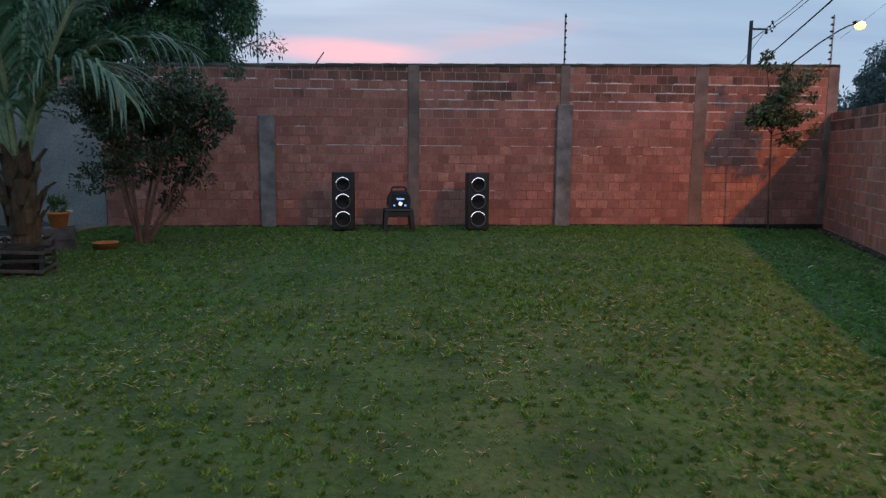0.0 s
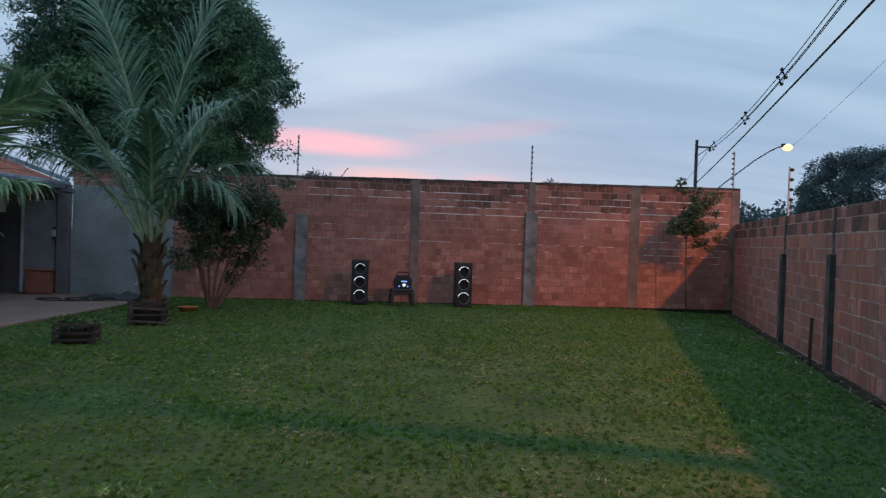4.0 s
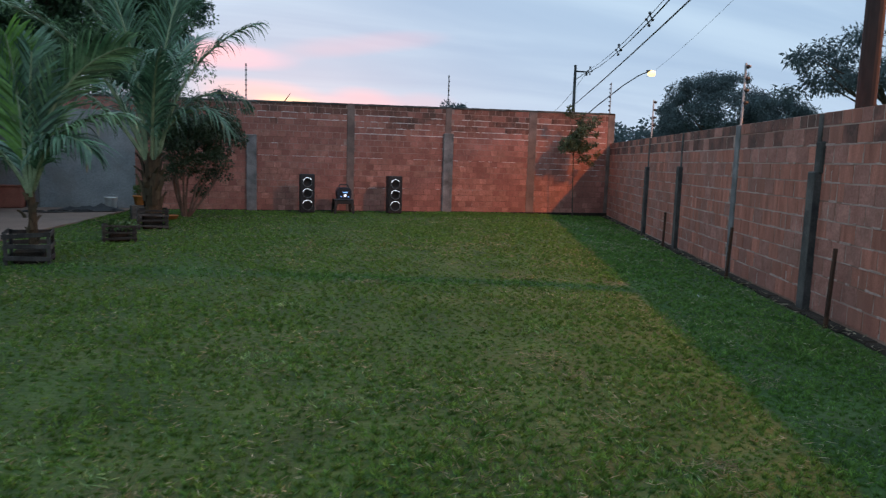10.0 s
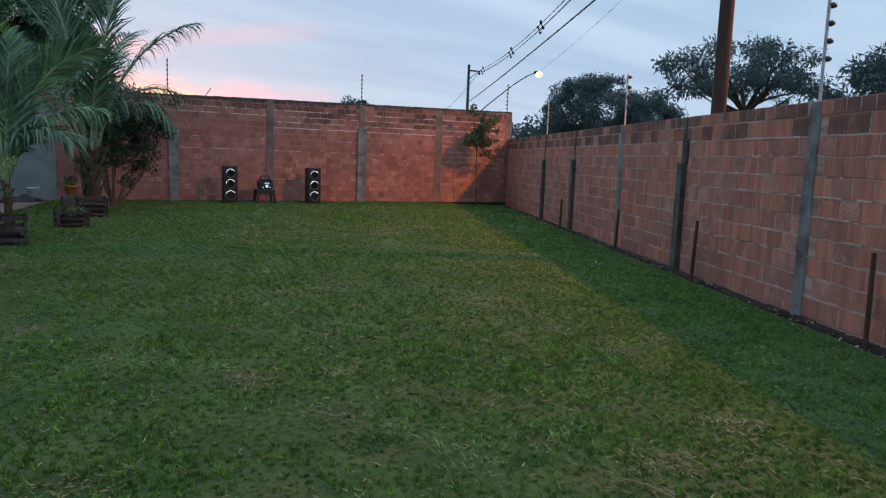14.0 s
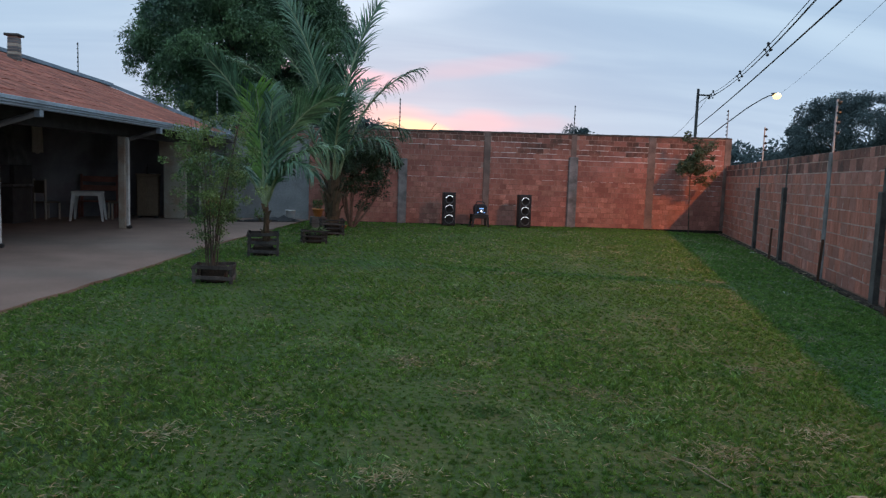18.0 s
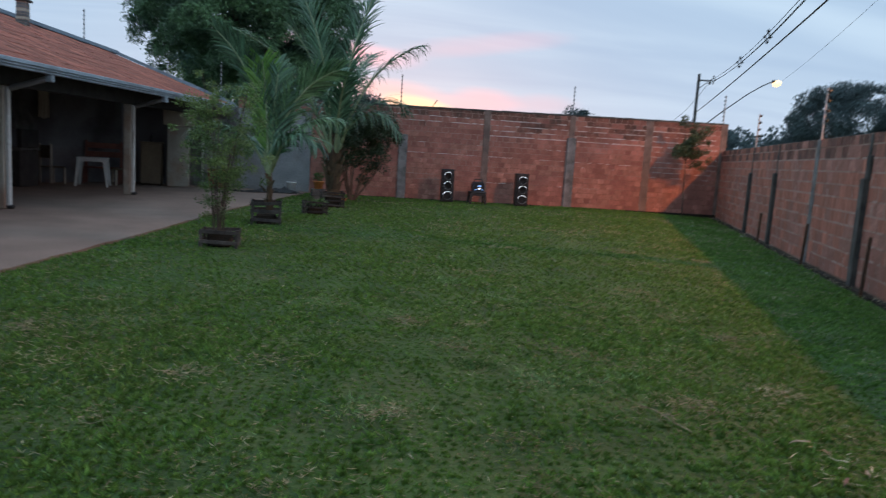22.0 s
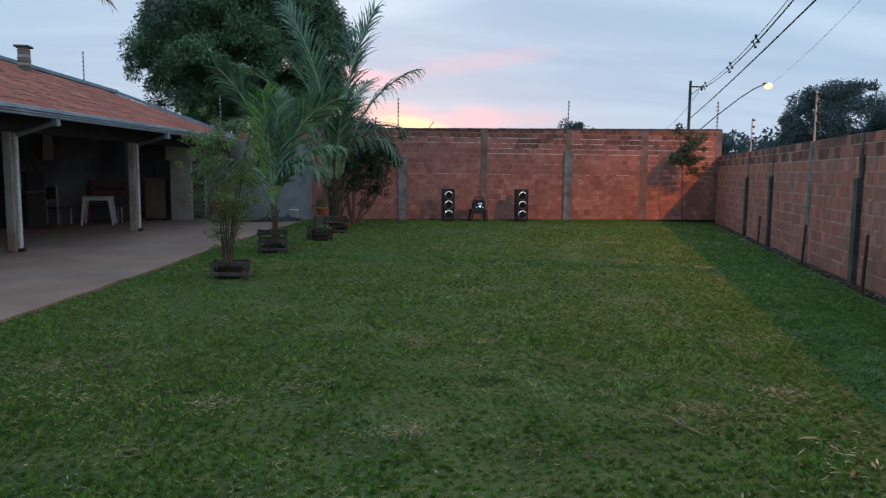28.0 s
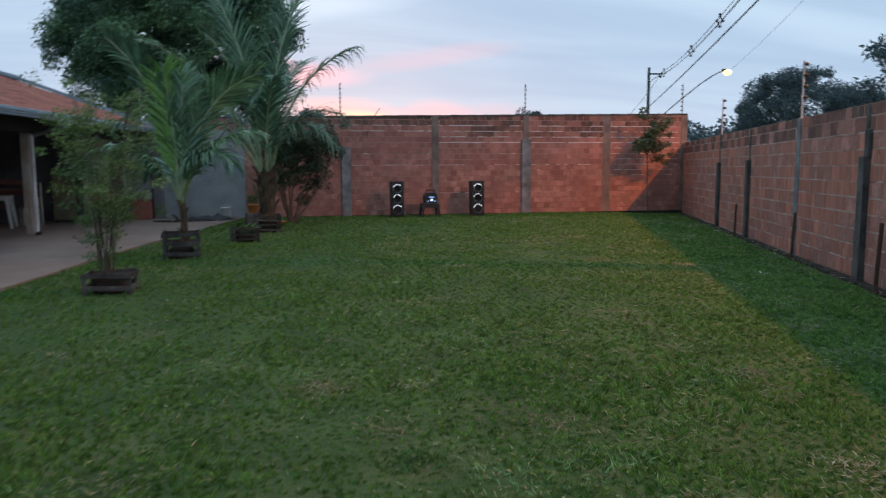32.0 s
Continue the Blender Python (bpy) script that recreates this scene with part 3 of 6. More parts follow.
def lay_bricks(wall, frame_m, courses, near, rest, old=None, smeared=None):
    """courses: rows of (z, height, length, offset, s0, s1, skip). Bricks in the stretch near() are parts, the rest are joined."""
    shared, pieces, olds, smears, count = {}, [], [], [], 0
    r = random.Random(3)
    for z, h, length, off, s0, s1, skip in courses:
        s = s0 + off
        if off:
            s = s0 - length + off
        while s < s1 - 0.02:
            a, b = max(s, s0) + 0.008 + r.uniform(-0.002, 0.003), min(s + length, s1) - 0.008
            s += length
            if b - a < 0.04 or any(p < (a + b) / 2 < q for p, q in skip):
                continue
            w, mid = round(b - a, 2), (a + b) / 2
            dy = r.uniform(-0.002, 0.003)
            z_off = r.uniform(-0.003, 0.003)
            is_old = old and old(mid, z, r)
            is_smeared = smeared and not is_old and smeared(mid, z, r)
            if near(mid, z) and count < 300 and not is_old and not is_smeared:
                key = (w, h)
                if key not in shared:
                    v, f = brick_block(w, h, 0.02)
                    shared[key] = mesh_of("brick", v, f, M[rest.replace("_rest", "")])
                ob = new("brick", shared[key])
                ob.parent = wall
                ob.matrix_basis = frame_m @ Matrix.Translation((mid, dy - 0.016, z + z_off)) @ Matrix.Rotation(radians(r.uniform(-0.5, 0.5)), 4, "Y")
                count += 1
            else:
                (olds if is_old else smears if is_smeared else pieces).append((mid, dy - 0.016, z + z_off, w, h))
    for name, lst, mat in (("brickwork", pieces, M[rest]), ("weathered_brickwork", olds, M["brick_old"]), ("smeared_brickwork", smears, M["brick_smeared"])):
        if not lst:
            continue
        vs, fs = [], []
        for i, (x, y, z, w, h) in enumerate(lst):
            v, f = brick_block(w, h, 0.02)
            vs.append(v + np.array((x, y, z)))
            fs.append(f + 12 * i)
        ob = new(name, array_mesh(name, np.concatenate(vs), np.concatenate(fs), mat))
        ob.parent, ob.matrix_basis = wall, frame_m
        tagged(ob, "remaining clay bricks in the same bond", kind="stuff")


def back_top(x):
    return 2.85 + 0.0143 * x


# back wall: local s runs from its right end (x = 8.95) to the left
BW = wall_frame((8.95, BACK_Y, 0), (-1, 0, 0), (0, -1, 0))
BW_LEN = 15.45
BACK_PIERS = [(8.95 + 1.55, 0.26, 0.07, 1.97, 0.10, 0.0), (8.95 - 1.03, 0.20, 0.03, 9, 0.03, 0.17), (8.95 - 3.77, 0.28, 0.09, 2.2, 0.10, 0.17), (8.95 - 6.32, 0.25, 0.015, 9, 0.02, 0.25)]


def build_back_wall():
    bm = B()
    n = 30
    for y0, y1 in ((0.0, -0.16),):
        front = [(BW_LEN * i / n, back_top(8.95 - BW_LEN * i / n)) for i in range(n + 1)]
        lo_f = [bm.verts.new((s, y0, -0.3)) for s, z in front]
        hi_f = [bm.verts.new((s, y0, z + 0.012 * noise.noise((s * 2.1, 0, 0)))) for s, z in front]
        lo_b = [bm.verts.new((s, y1, -0.3)) for s, z in front]
        hi_b = [bm.verts.new((s, y1, z)) for s, z in front]
        for i in range(n):
            bm.faces.new((lo_f[i], lo_f[i + 1], hi_f[i + 1], hi_f[i]))
            bm.faces.new((lo_b[i], hi_b[i], hi_b[i + 1], lo_b[i + 1]))
            bm.faces.new((hi_f[i], hi_f[i + 1], hi_b[i + 1], hi_b[i]))
        bm.faces.new((lo_f[0], hi_f[0], hi_b[0], lo_b[0]))
        bm.faces.new((lo_f[n], lo_b[n], hi_b[n], hi_f[n]))
    wall = new("wall_back", finish("wall_back", bm, M["mortar_back"]))
    wall.matrix_basis = BW
    tagged(wall, "tall red clay brick garden wall with concrete piers", "wall", kind="structure")
    # piers, each a lower and a slimmer upper shaft
    for s, w, d, z1, d2, w2 in BACK_PIERS:
        x = 8.95 - s
        top = min(z1, back_top(x) - 0.004)
        part("pier", box(B(), s - w / 2, -0.05, -0.25, s + w / 2, d, top, 0.012), M["concrete" if d > 0.05 else "concrete_red"], wall, "rough cast grey concrete pier")
        if w2 and z1 < 5:
            part("pier", box(B(), s - w2 / 2, -0.05, top - 0.02, s + w2 / 2, 0.022, back_top(x) - 0.006, 0.006), M["concrete_red"], wall, "slim upper concrete pier")
    part("corner_post", box(B(), -0.02, -0.1, -0.25, 0.2, 0.02, back_top(8.9) + 0.01, 0.012), M["concrete_red"], wall, "concrete corner post")
    bmc = B()
    for i in range(31):
        s0, s1 = BW_LEN * i / 31, BW_LEN * (i + 1) / 31 - 0.004
        za, zb = back_top(8.95 - s0), back_top(8.95 - s1)
        box(bmc, s0, -0.165, (za + zb) / 2 - 0.03, s1, 0.02, (za + zb) / 2 + 0.022 + 0.008 * noise.noise((s0 * 3, 1, 0)), 0.004)
    part("coping", bmc, M["concrete_dark"], wall, "thin dark mortar coping")
    # low dark strip where the lawn meets the wall
    bmf = B()
    s = 0.0
    while s < BW_LEN - 2.4:
        box(bmf, s, -0.02, -0.3, s + 0.4, 0.07 + 0.04 * noise.noise((s * 1.9, 0, 4)), 0.022 + 0.015 * noise.noise((s, 7, 0)), 0.015)
        s += 0.4
    part("footing", bmf, M["dirt"], wall, "dark damp strip of earth along the wall's foot")
    # plastered stretch at the house end
    part("plaster", box(B(), 8.95 + 4.35, -0.05, -0.2, BW_LEN - 0.004, 0.03, 2.42, 0.004), M["plaster"], wall, "grey plastered stretch of wall")
    return wall


wall_back = build_back_wall()


def pale_top(s, z, r):
    x = 8.95 - s
    patch = noise.noise((x * 1.1, z * 3.2, 4.0)) + 0.35 * (r.random() - 0.5)
    if z > 2.55:
        return patch > -0.25
    if z > 2.2 and -1.0 < x:
        return patch > (0.0 if x < 6.3 else 0.12)
    return False


def mortar_smears(s, z, r):
    """Lower courses laid with smeared mortar, in patches."""
    patch = noise.noise((s * 0.8, z * 1.6, 9.0)) + 0.5 * noise.noise((s * 2.6, z * 4.0, 2.0)) + 0.8 * (r.random() - 0.5)
    return patch > (0.06 if z < 1.45 else 0.42)


def back_bricks():
    ch = 0.162
    rows = []
    gaps = [(s - (w2 or w) / 2 + 0.01, s + (w2 or w) / 2 - 0.01) for s, w, d, z1, d2, w2 in BACK_PIERS if w2] + [(0.0, 0.2)]
    k = 0
    z = 0.0
    while z + 0.14 < 2.99:
        s0 = 0.0
        # courses stop where the sloping top cuts them
        s1 = BW_LEN
        if z + 0.147 > back_top(-6.5):
            s1 = max(0.2, 8.95 - (z + 0.147 - 2.85) / 0.0143)
        if z + 0.147 > back_top(-6.5):
            # the cut course under the sloping coping
            q = s1
            while q < BW_LEN:
                e = min(q + 1.025, BW_LEN)
                cut = round(back_top(8.95 - (q + e) / 2) - 0.034 - z, 2)
                if cut > 0.03:
                    rows.append((z, min(cut, 0.152), 0.205, 0.0, q, e, gaps))
                q = e
        rows.append((z, 0.148, 0.205, 0.1025 if k % 2 else 0.0, s0, min(s1, 8.95 + 4.35 if z < 2.42 else s1), gaps))
        k += 1
        z += ch
    lay_bricks(wall_back, Matrix.Identity(4), rows, lambda s, z: 0.4 < s < 11.5 and z < 2.5, "brick_rest", pale_top, mortar_smears)
    # pale mortar squeezed out of some bed joints, broken into dashes
    r = random.Random(17)
    vs, fs = [], []
    for x0, x1, courses in ((-4.3, -1.7, {13: 0.35, 16: 0.5, 9: 0.3}), (-1.4, 0.92, {9: 0.5, 15: 0.8, 16: 0.6, 11: 0.15}), (1.14, 3.62, {13: 0.97, 14: 0.6, 15: 0.65, 16: 0.7, 9: 0.55, 11: 0.15, 4: 0.2}),
                            (3.92, 6.2, {13: 0.95, 14: 0.6, 15: 0.7, 16: 0.5, 9: 0.35, 8: 0.2, 5: 0.15}), (6.45, 8.7, {k: 0.62 for k in range(7, 17)})):
        for k, cover in courses.items():
            x = x0
            while x < x1:
                step = r.uniform(0.06, 0.24)
                e = min(x + step, x1)
                if r.random() < cover:
                    v, f = brick_block(e - x, r.uniform(0.014, 0.024) if k >= 13 else r.uniform(0.007, 0.014), 0.007, 0.001)
                    vs.append(v + np.array((8.95 - (x + e) / 2, 0.0, 0.162 * k - 0.012 + r.uniform(-0.002, 0.002))))
                    fs.append(f + 12 * len(fs))
                x = e
    ob = new("mortar_joints", array_mesh("mortar_joints", np.concatenate(vs), np.concatenate(fs), M["pale_joint"]))
    ob.parent = wall_back
    tagged(ob, "pale mortar lines between the courses", kind="stuff")


# side wall: local s runs from the near end
SW_LEN = (SIDE_A - SIDE_B).length
SW = wall_frame(SIDE_B + Vector((0, 0, 0)), SIDE_U, SIDE_N)


def side_s(x, y):
    return (Vector((x, y, 0)) - SIDE_B).dot(SIDE_U)


SIDE_TOP = 2.11
SIDE_PIERS = [(side_s(6.95, 6.85), 1.46, 0.0), (side_s(5.99, 4.25), 1.49, 0.0), (side_s(4.03, -1.12) + 0.12, 1.475, 1.80)]
SIDE_FLUSH = [side_s(5.0, 1.42), side_s(3.07, -3.83), side_s(2.1, -6.5)]


def build_side_wall():
    wall = new("wall_side", finish("wall_side", box(B(), 0, -0.15, -0.35, SW_LEN, 0.0, SIDE_TOP), M["mortar_side"]))
    wall.matrix_basis = SW
    tagged(wall, "lower clay block side wall with pale mortar joints", "wall", kind="structure")
    for s, z1, z2 in SIDE_PIERS:
        part("pier", box(B(), s - 0.12, -0.05, -0.3, s + 0.07, 0.075, z1, 0.014), M["concrete_dark"], wall, "dark concrete pier standing proud of the wall")
        # thin slab of darker colour over the pier's near side
        part("stained_face", box(B(), s - 0.124, 0.0, -0.3, s - 0.1195, 0.077, z1 - 0.01), M["pier_near_side"], wall, "mould-black side of the pier")
        if z2:
            part("pier", box(B(), s - 0.15, -0.05, z1 - 0.02, s + 0.0, 0.045, z2, 0.012), M["concrete_dark"], wall, "short upper pier")
        part("column", box(B(), s - 0.045, -0.05, (z2 or z1) - 0.02, s + 0.045, 0.017, SIDE_TOP - 0.005, 0.004), M["concrete_dark"], wall, "thin cast column")
    for s in SIDE_FLUSH:
        part("column", box(B(), s - 0.085, -0.05, -0.3, s + 0.085, 0.024, SIDE_TOP - 0.005, 0.008), M["concrete"], wall, "flush cast concrete column")
    bmf = B()
    s = 0.0
    while s < SW_LEN:
        e = min(s + 0.45, SW_LEN)
        box(bmf, s, -0.02, -0.35, e, 0.13 + 0.05 * noise.noise((s * 1.7, 0, 0)), -0.055 + 0.02 * noise.noise((s, 3, 0)), 0.02)
        s = e
    part("footing", bmf, M["dirt"], wall, "strip of bare dark earth along the wall's foot")
    return wall


wall_side = build_side_wall()


def side_bricks():
    gaps = [(s - 0.085, s + 0.085) for s in SIDE_FLUSH]
    rows, k, z = [], 0, -0.03
    while z < 1.77:
        rows.append((z, 0.184, 0.30, 0.15 if k % 2 else 0.0, 0.0, SW_LEN, gaps))
        z += 0.2
        k += 1
    rows.append((z, SIDE_TOP - z - 0.002, 0.2, 0.0, 0.0, SW_LEN, gaps))
    lay_bricks(wall_side, Matrix.Identity(4), rows, lambda s, z: 2.6 < s < 16.5, "brick_side_rest", lambda s, z, r: z > 1.7 and r.random() < 0.7,
               lambda s, z, r: noise.noise((s * 0.9, z * 1.5, 6.0)) + 0.7 * (r.random() - 0.5) > 0.12)
    r = random.Random(23)
    vs, fs = [], []
    for k in range(1, 10):
        s, cover = 0.0, {9: 0.85, 8: 0.4, 7: 0.35}.get(k, 0.6)
        while s < SW_LEN:
            e = min(s + r.uniform(0.05, 0.22), SW_LEN)
            if r.random() < cover:
                v, f = brick_block(e - s, r.uniform(0.010, 0.026), r.uniform(0.005, 0.010), 0.001)
                vs.append(v + np.array(((s + e) / 2, 0.0, -0.03 + 0.2 * k - 0.0155 + r.uniform(-0.004, 0.004))))
                fs.append(f + 12 * len(fs))
            s = e
    # lumps of mortar in upright joints
    for _ in range(260):
        k, s = r.randrange(0, 9), 0.15 * r.randrange(4, int(SW_LEN / 0.15) - 1)
        v, f = brick_block(r.uniform(0.008, 0.02), r.uniform(0.05, 0.18), r.uniform(0.004, 0.008), 0.001)
        vs.append(v + np.array((s, 0.0, -0.03 + 0.2 * k)))
        fs.append(f + 12 * len(fs))
    ob = new("mortar_joints", array_mesh("mortar_joints", np.concatenate(vs), np.concatenate(fs), M["pale_joint_side"]))
    ob.parent = wall_side
    tagged(ob, "pale mortar lines between the courses", kind="stuff")


# plain walls that close the lot where it is out of sight
def plain_wall(name, a, b, h, mat, label, z0=-0.2):
    a, b = Vector((*a, 0)), Vector((*b, 0))
    d = (b - a).normalized()
    m = wall_frame(a, d, (-d.y, d.x, 0))
    ob = new(name, finish(name, box(B(), 0, -0.075, z0, (b - a).length, 0.075, h, 0.005), mat))
    ob.matrix_basis = m
    return tagged(ob, label, "wall", kind="structure")


plain_wall("wall_south", (-16.0, -13.0), (-0.3, -13.0), 2.1, M["plaster_dark"], "plain rendered boundary wall")
plain_wall("wall_south_east", (-0.2, -12.95), (1.42, -8.5), 2.1, M["plaster_dark"], "plain rendered boundary wall")

# ---- plants ----
def leaf_array(name, base, direction, normal, length, width, material, fold=0.15):
    """Many leaves as one mesh: each a four-cornered blade from its base along its direction."""
    base, direction, normal = np.asarray(base), np.asarray(direction), np.asarray(normal)
    direction = direction / np.linalg.norm(direction, axis=1)[:, None]
    side = np.cross(direction, normal)
    side /= np.linalg.norm(side, axis=1)[:, None] + 1e-9
    up = np.cross(side, direction)
    l, w = np.asarray(length)[:, None], np.asarray(width)[:, None]
    n = len(base)
    v = np.empty((n, 4, 3))
    v[:, 0] = base
    v[:, 1] = base + direction * l * 0.45 + side * w * 0.5 - up * l * fold * 0.2
    v[:, 2] = base + direction * l - up * l * fold
    v[:, 3] = base + direction * l * 0.45 - side * w * 0.5 - up * l * fold * 0.2
    return array_mesh(name, v.reshape(-1, 3), np.arange(n * 4).reshape(n, 4), material)


def unit(v):
    return v / (np.linalg.norm(v, axis=1)[:, None] + 1e-9)


def crown_leaves(name, clumps, per, length, width, material, r, droop=0.4, shell=0.55):
    """Leaves gathered in clumps (x, y, z, radius), thickest towards each clump's outside."""
    c = np.asarray(clumps, float)
    idx = np.repeat(np.arange(len(c)), per)
    d = unit(r.normal(size=(len(idx), 3)))
    rad = c[idx, 3] * (shell + (1 - shell) * r.random(len(idx)))
    base = c[idx, :3] + d * rad[:, None] * np.array((1, 1, 0.75))
    direc = d + 0.7 * r.normal(size=d.shape)
    direc[:, 2] -= droop
    return leaf_array(name, base, direc, unit(d + 0.8 * r.normal(size=d.shape)), length * r.uniform(0.6, 1.25, len(idx)), width * r.uniform(0.7, 1.2, len(idx)), material)


def blob_clumps(center, radii, n, size, r, cut=-1.0, bumps=0.22, inner=0.35):
    """Clump places over an uneven ellipsoid, with lobes and hollows."""
    d = unit(r.normal(size=(n, 3)))
    d = d[d[:, 2] > cut]
    out = []
    for v in d:
        k = 1 + bumps * noise.noise(Vector(v) * 2.3 + Vector(center)) + 0.5 * bumps * noise.noise(Vector(v) * 5.1)
        q = k * (1 - inner * r.random() ** 2.2)
        out.append((center[0] + v[0] * radii[0] * q, center[1] + v[1] * radii[1] * q, center[2] + v[2] * radii[2] * q, size * r.uniform(0.6, 1.3)))
    return out


def limb(bm, a, b, r0, r1, bend, r, n=6, k=7):
    a, b = Vector(a), Vector(b)
    off = Vector(r.normal(size=3)) * bend
    pts = [a.lerp(b, t) + off * math.sin(math.pi * t) for t in np.linspace(0, 1, n)]
    tube(bm, pts, [r0 + (r1 - r0) * t for t in np.linspace(0, 1, n)], k)


def frond(parent, m_leaf, base, az, elev, length, droop, leaflet, r, wilt=0.3, gap=0.032, start=0.19, width=0.032, twist=0.0, roll=0.0, sweep=0.56):
    """A feather palm leaf: a curved midrib with drooping leaflets on both sides."""
    n = 22
    a = radians(az)
    flat = Vector((math.cos(a), math.sin(a), 0))
    p, pts, tans = Vector(base), [], []
    for i in range(n + 1):
        t = i / n
        e = radians(elev - droop * t ** 1.6)
        tan = flat * math.cos(e) + Vector((0, 0, math.sin(e)))
        pts.append(p.copy())
        tans.append(tan)
        p += tan * (length / n)
    bm = B()
    tube(bm, pts, [0.036 * (1 - 0.80 * i / n) * (length / 3) ** 0.5 + 0.004 for i in range(n + 1)], 5)
    leaf = part("frond", bm, M["rachis"], parent)
    P, T = np.array(pts), np.array(tans)
    ts = np.arange(start, 0.995, gap / length)
    ts = np.repeat(ts, 2) + r.normal(0, 0.002, 2 * len(ts))
    sgn = np.tile((1.0, -1.0), len(ts) // 2)
    f = np.clip(ts, 0, 1) * n
    i0 = np.minimum(f.astype(int), n - 1)
    w = (f - i0)[:, None]
    base_p = P[i0] * (1 - w) + P[i0 + 1] * w
    tan = unit(T[i0] * (1 - w) + T[i0 + 1] * w)
    flat_lat = np.tile(np.array((-math.sin(a), math.cos(a), 0)), (len(ts), 1))
    upv = np.cross(flat_lat, tan) * -1
    ca, sa = math.cos(radians(roll)), math.sin(radians(roll))
    lat, upv = flat_lat * ca + upv * sa, upv * ca - flat_lat * sa
    s = sgn[:, None] * lat
    prof = np.sin(np.pi * np.clip((ts - start) / (1 - start) * 0.78 + 0.14, 0, 1)) ** 0.55
    ll = leaflet * prof * r.uniform(0.78, 1.08, len(ts))
    lean = 0.80 + 0.35 * np.clip(ts, 0, 1)[:, None]
    d = unit(s * sweep + tan * lean + upv * (0.20 + twist * sgn[:, None]) + 0.09 * r.normal(size=s.shape))
    soft_tip = (wilt * r.uniform(0.3, 2.0, len(ts)))[:, None]
    wd = unit(np.cross(d, upv) + 0.22 * r.normal(size=d.shape)) * (width / 2)
    q, rows = base_p, []
    seg = 5
    for k, wk in enumerate((0.55, 0.95, 1.0, 0.85, 0.55, 0.08)):
        rows += [q - wd * wk, q + wd * wk]
        q = q + d * (ll[:, None] / seg)
        d = d.copy()
        d[:, 2] -= (soft_tip * (0.35 + 0.3 * k))[:, 0]
        d = unit(d)
    v = np.stack(rows, 1)
    nl = len(ts)
    quad = np.array([(2 * k, 2 * k + 1, 2 * k + 3, 2 * k + 2) for k in range(seg)])
    faces = (np.arange(nl)[:, None, None] * 12 + quad).reshape(-1, 4)
    me = array_mesh("leaf_blade", v.reshape(-1, 3), faces, m_leaf)
    ob = part("leaf_blade", me, m_leaf, leaf)
    tagged(ob, kind="stuff")
    return leaf


def palm(place, label, crown_z, stem_r, fronds, leaflet, r, sheaths=14, thick=1.0, gap=0.032, stiff=0.24, sweep=0.56, width=0.04):
    root = thing("coconut_palm", place, 0, label, "palm")
    bm = B()
    zs = np.linspace(0, crown_z, 12)
    tube(bm, [(0.02 * math.sin(3 * z), 0.02 * math.cos(2 * z), z) for z in zs], [stem_r * (1.18 - 0.35 * z / crown_z) * (1 + 0.06 * (i % 2)) for i, z in enumerate(zs)], 12)
    part("trunk", bm, M["bark_palm"], root, "fibrous brown stem", True)
    for i in range(sheaths):
        a = i * 2.39996
        z0 = crown_z * (0.28 + 0.62 * i / sheaths)
        h = crown_z * r.uniform(0.22, 0.36) * thick
        d = Vector((math.cos(a), math.sin(a), 0))
        s = Vector((-d.y, d.x, 0))
        rr = stem_r * 0.92
        bm = B()
        pts = [(0.0, 0.5), (0.35, 0.42), (0.7, 0.26), (1.0, 0.05)]
        rows = []
        for t, w in pts:
            c = d * (rr + 0.03 + 0.16 * thick * t * t * r.uniform(0.5, 1.2)) + Vector((0, 0, z0 + h * t))
            hw = stem_r * 1.5 * w
            rows.append((bm.verts.new(c - s * hw - d * 0.03), bm.verts.new(c + d * 0.015), bm.verts.new(c + s * hw - d * 0.03), bm.verts.new(c - d * 0.03)))
        for p0, p1 in zip(rows, rows[1:]):
            for k in range(4):
                bm.faces.new((p0[k], p0[(k + 1) % 4], p1[(k + 1) % 4], p1[k]))
        bm.faces.new(rows[-1])
        part("leaf_base", bm, M["sheath" if i % 3 else "bark_palm"], root)
    for az, el, ln, dr, kind in fronds:
        mat = M[{"g": "frond", "w": "frond_sky_lit", "b": "frond_bright", "d": "frond_dry"}[kind[0]]]
        a = radians(az)
        frond(root, mat, (math.cos(a) * stem_r * 0.6, math.sin(a) * stem_r * 0.6, crown_z * r.uniform(0.86, 1.0)), az, el, ln, dr,
              leaflet * (0.5 if "d" in kind else 1.0), r, wilt=0.6 if "h" in kind else stiff, sweep=sweep, twist=0.25 if "t" in kind else 0.0, roll=42 if "r" in kind else -42 if "q" in kind else 0, gap=gap * (0.6 if "d" in kind else 1.0), width=width)
    return root


pr = np.random.default_rng(11)
PALM_BIG = [(355, 78, 3.5, 60, "gh"), (6, 88, 4.3, 27, "gr"), (178, 86, 4.3, 30, "gq"), (188, 70, 3.5, 54, "w"), (150, 82, 3.5, 44, "gr"), (282, 80, 2.7, 84, "gh"), (14, 76, 2.5, 112, "gh"),
            (335, 78, 2.2, 150, "gh"), (190, 60, 3.5, 112, "gh"), (132, 66, 3.2, 86, "gh"), (60, 80, 3.2, 60, "g")]
palm((-3.5, 7.15, 0), "tall coconut palm with drooping grey-green fronds in a crate", 1.3, 0.135, PALM_BIG, 0.88, pr, 20, 1.1, 0.046, 0.2, 0.68, 0.032)
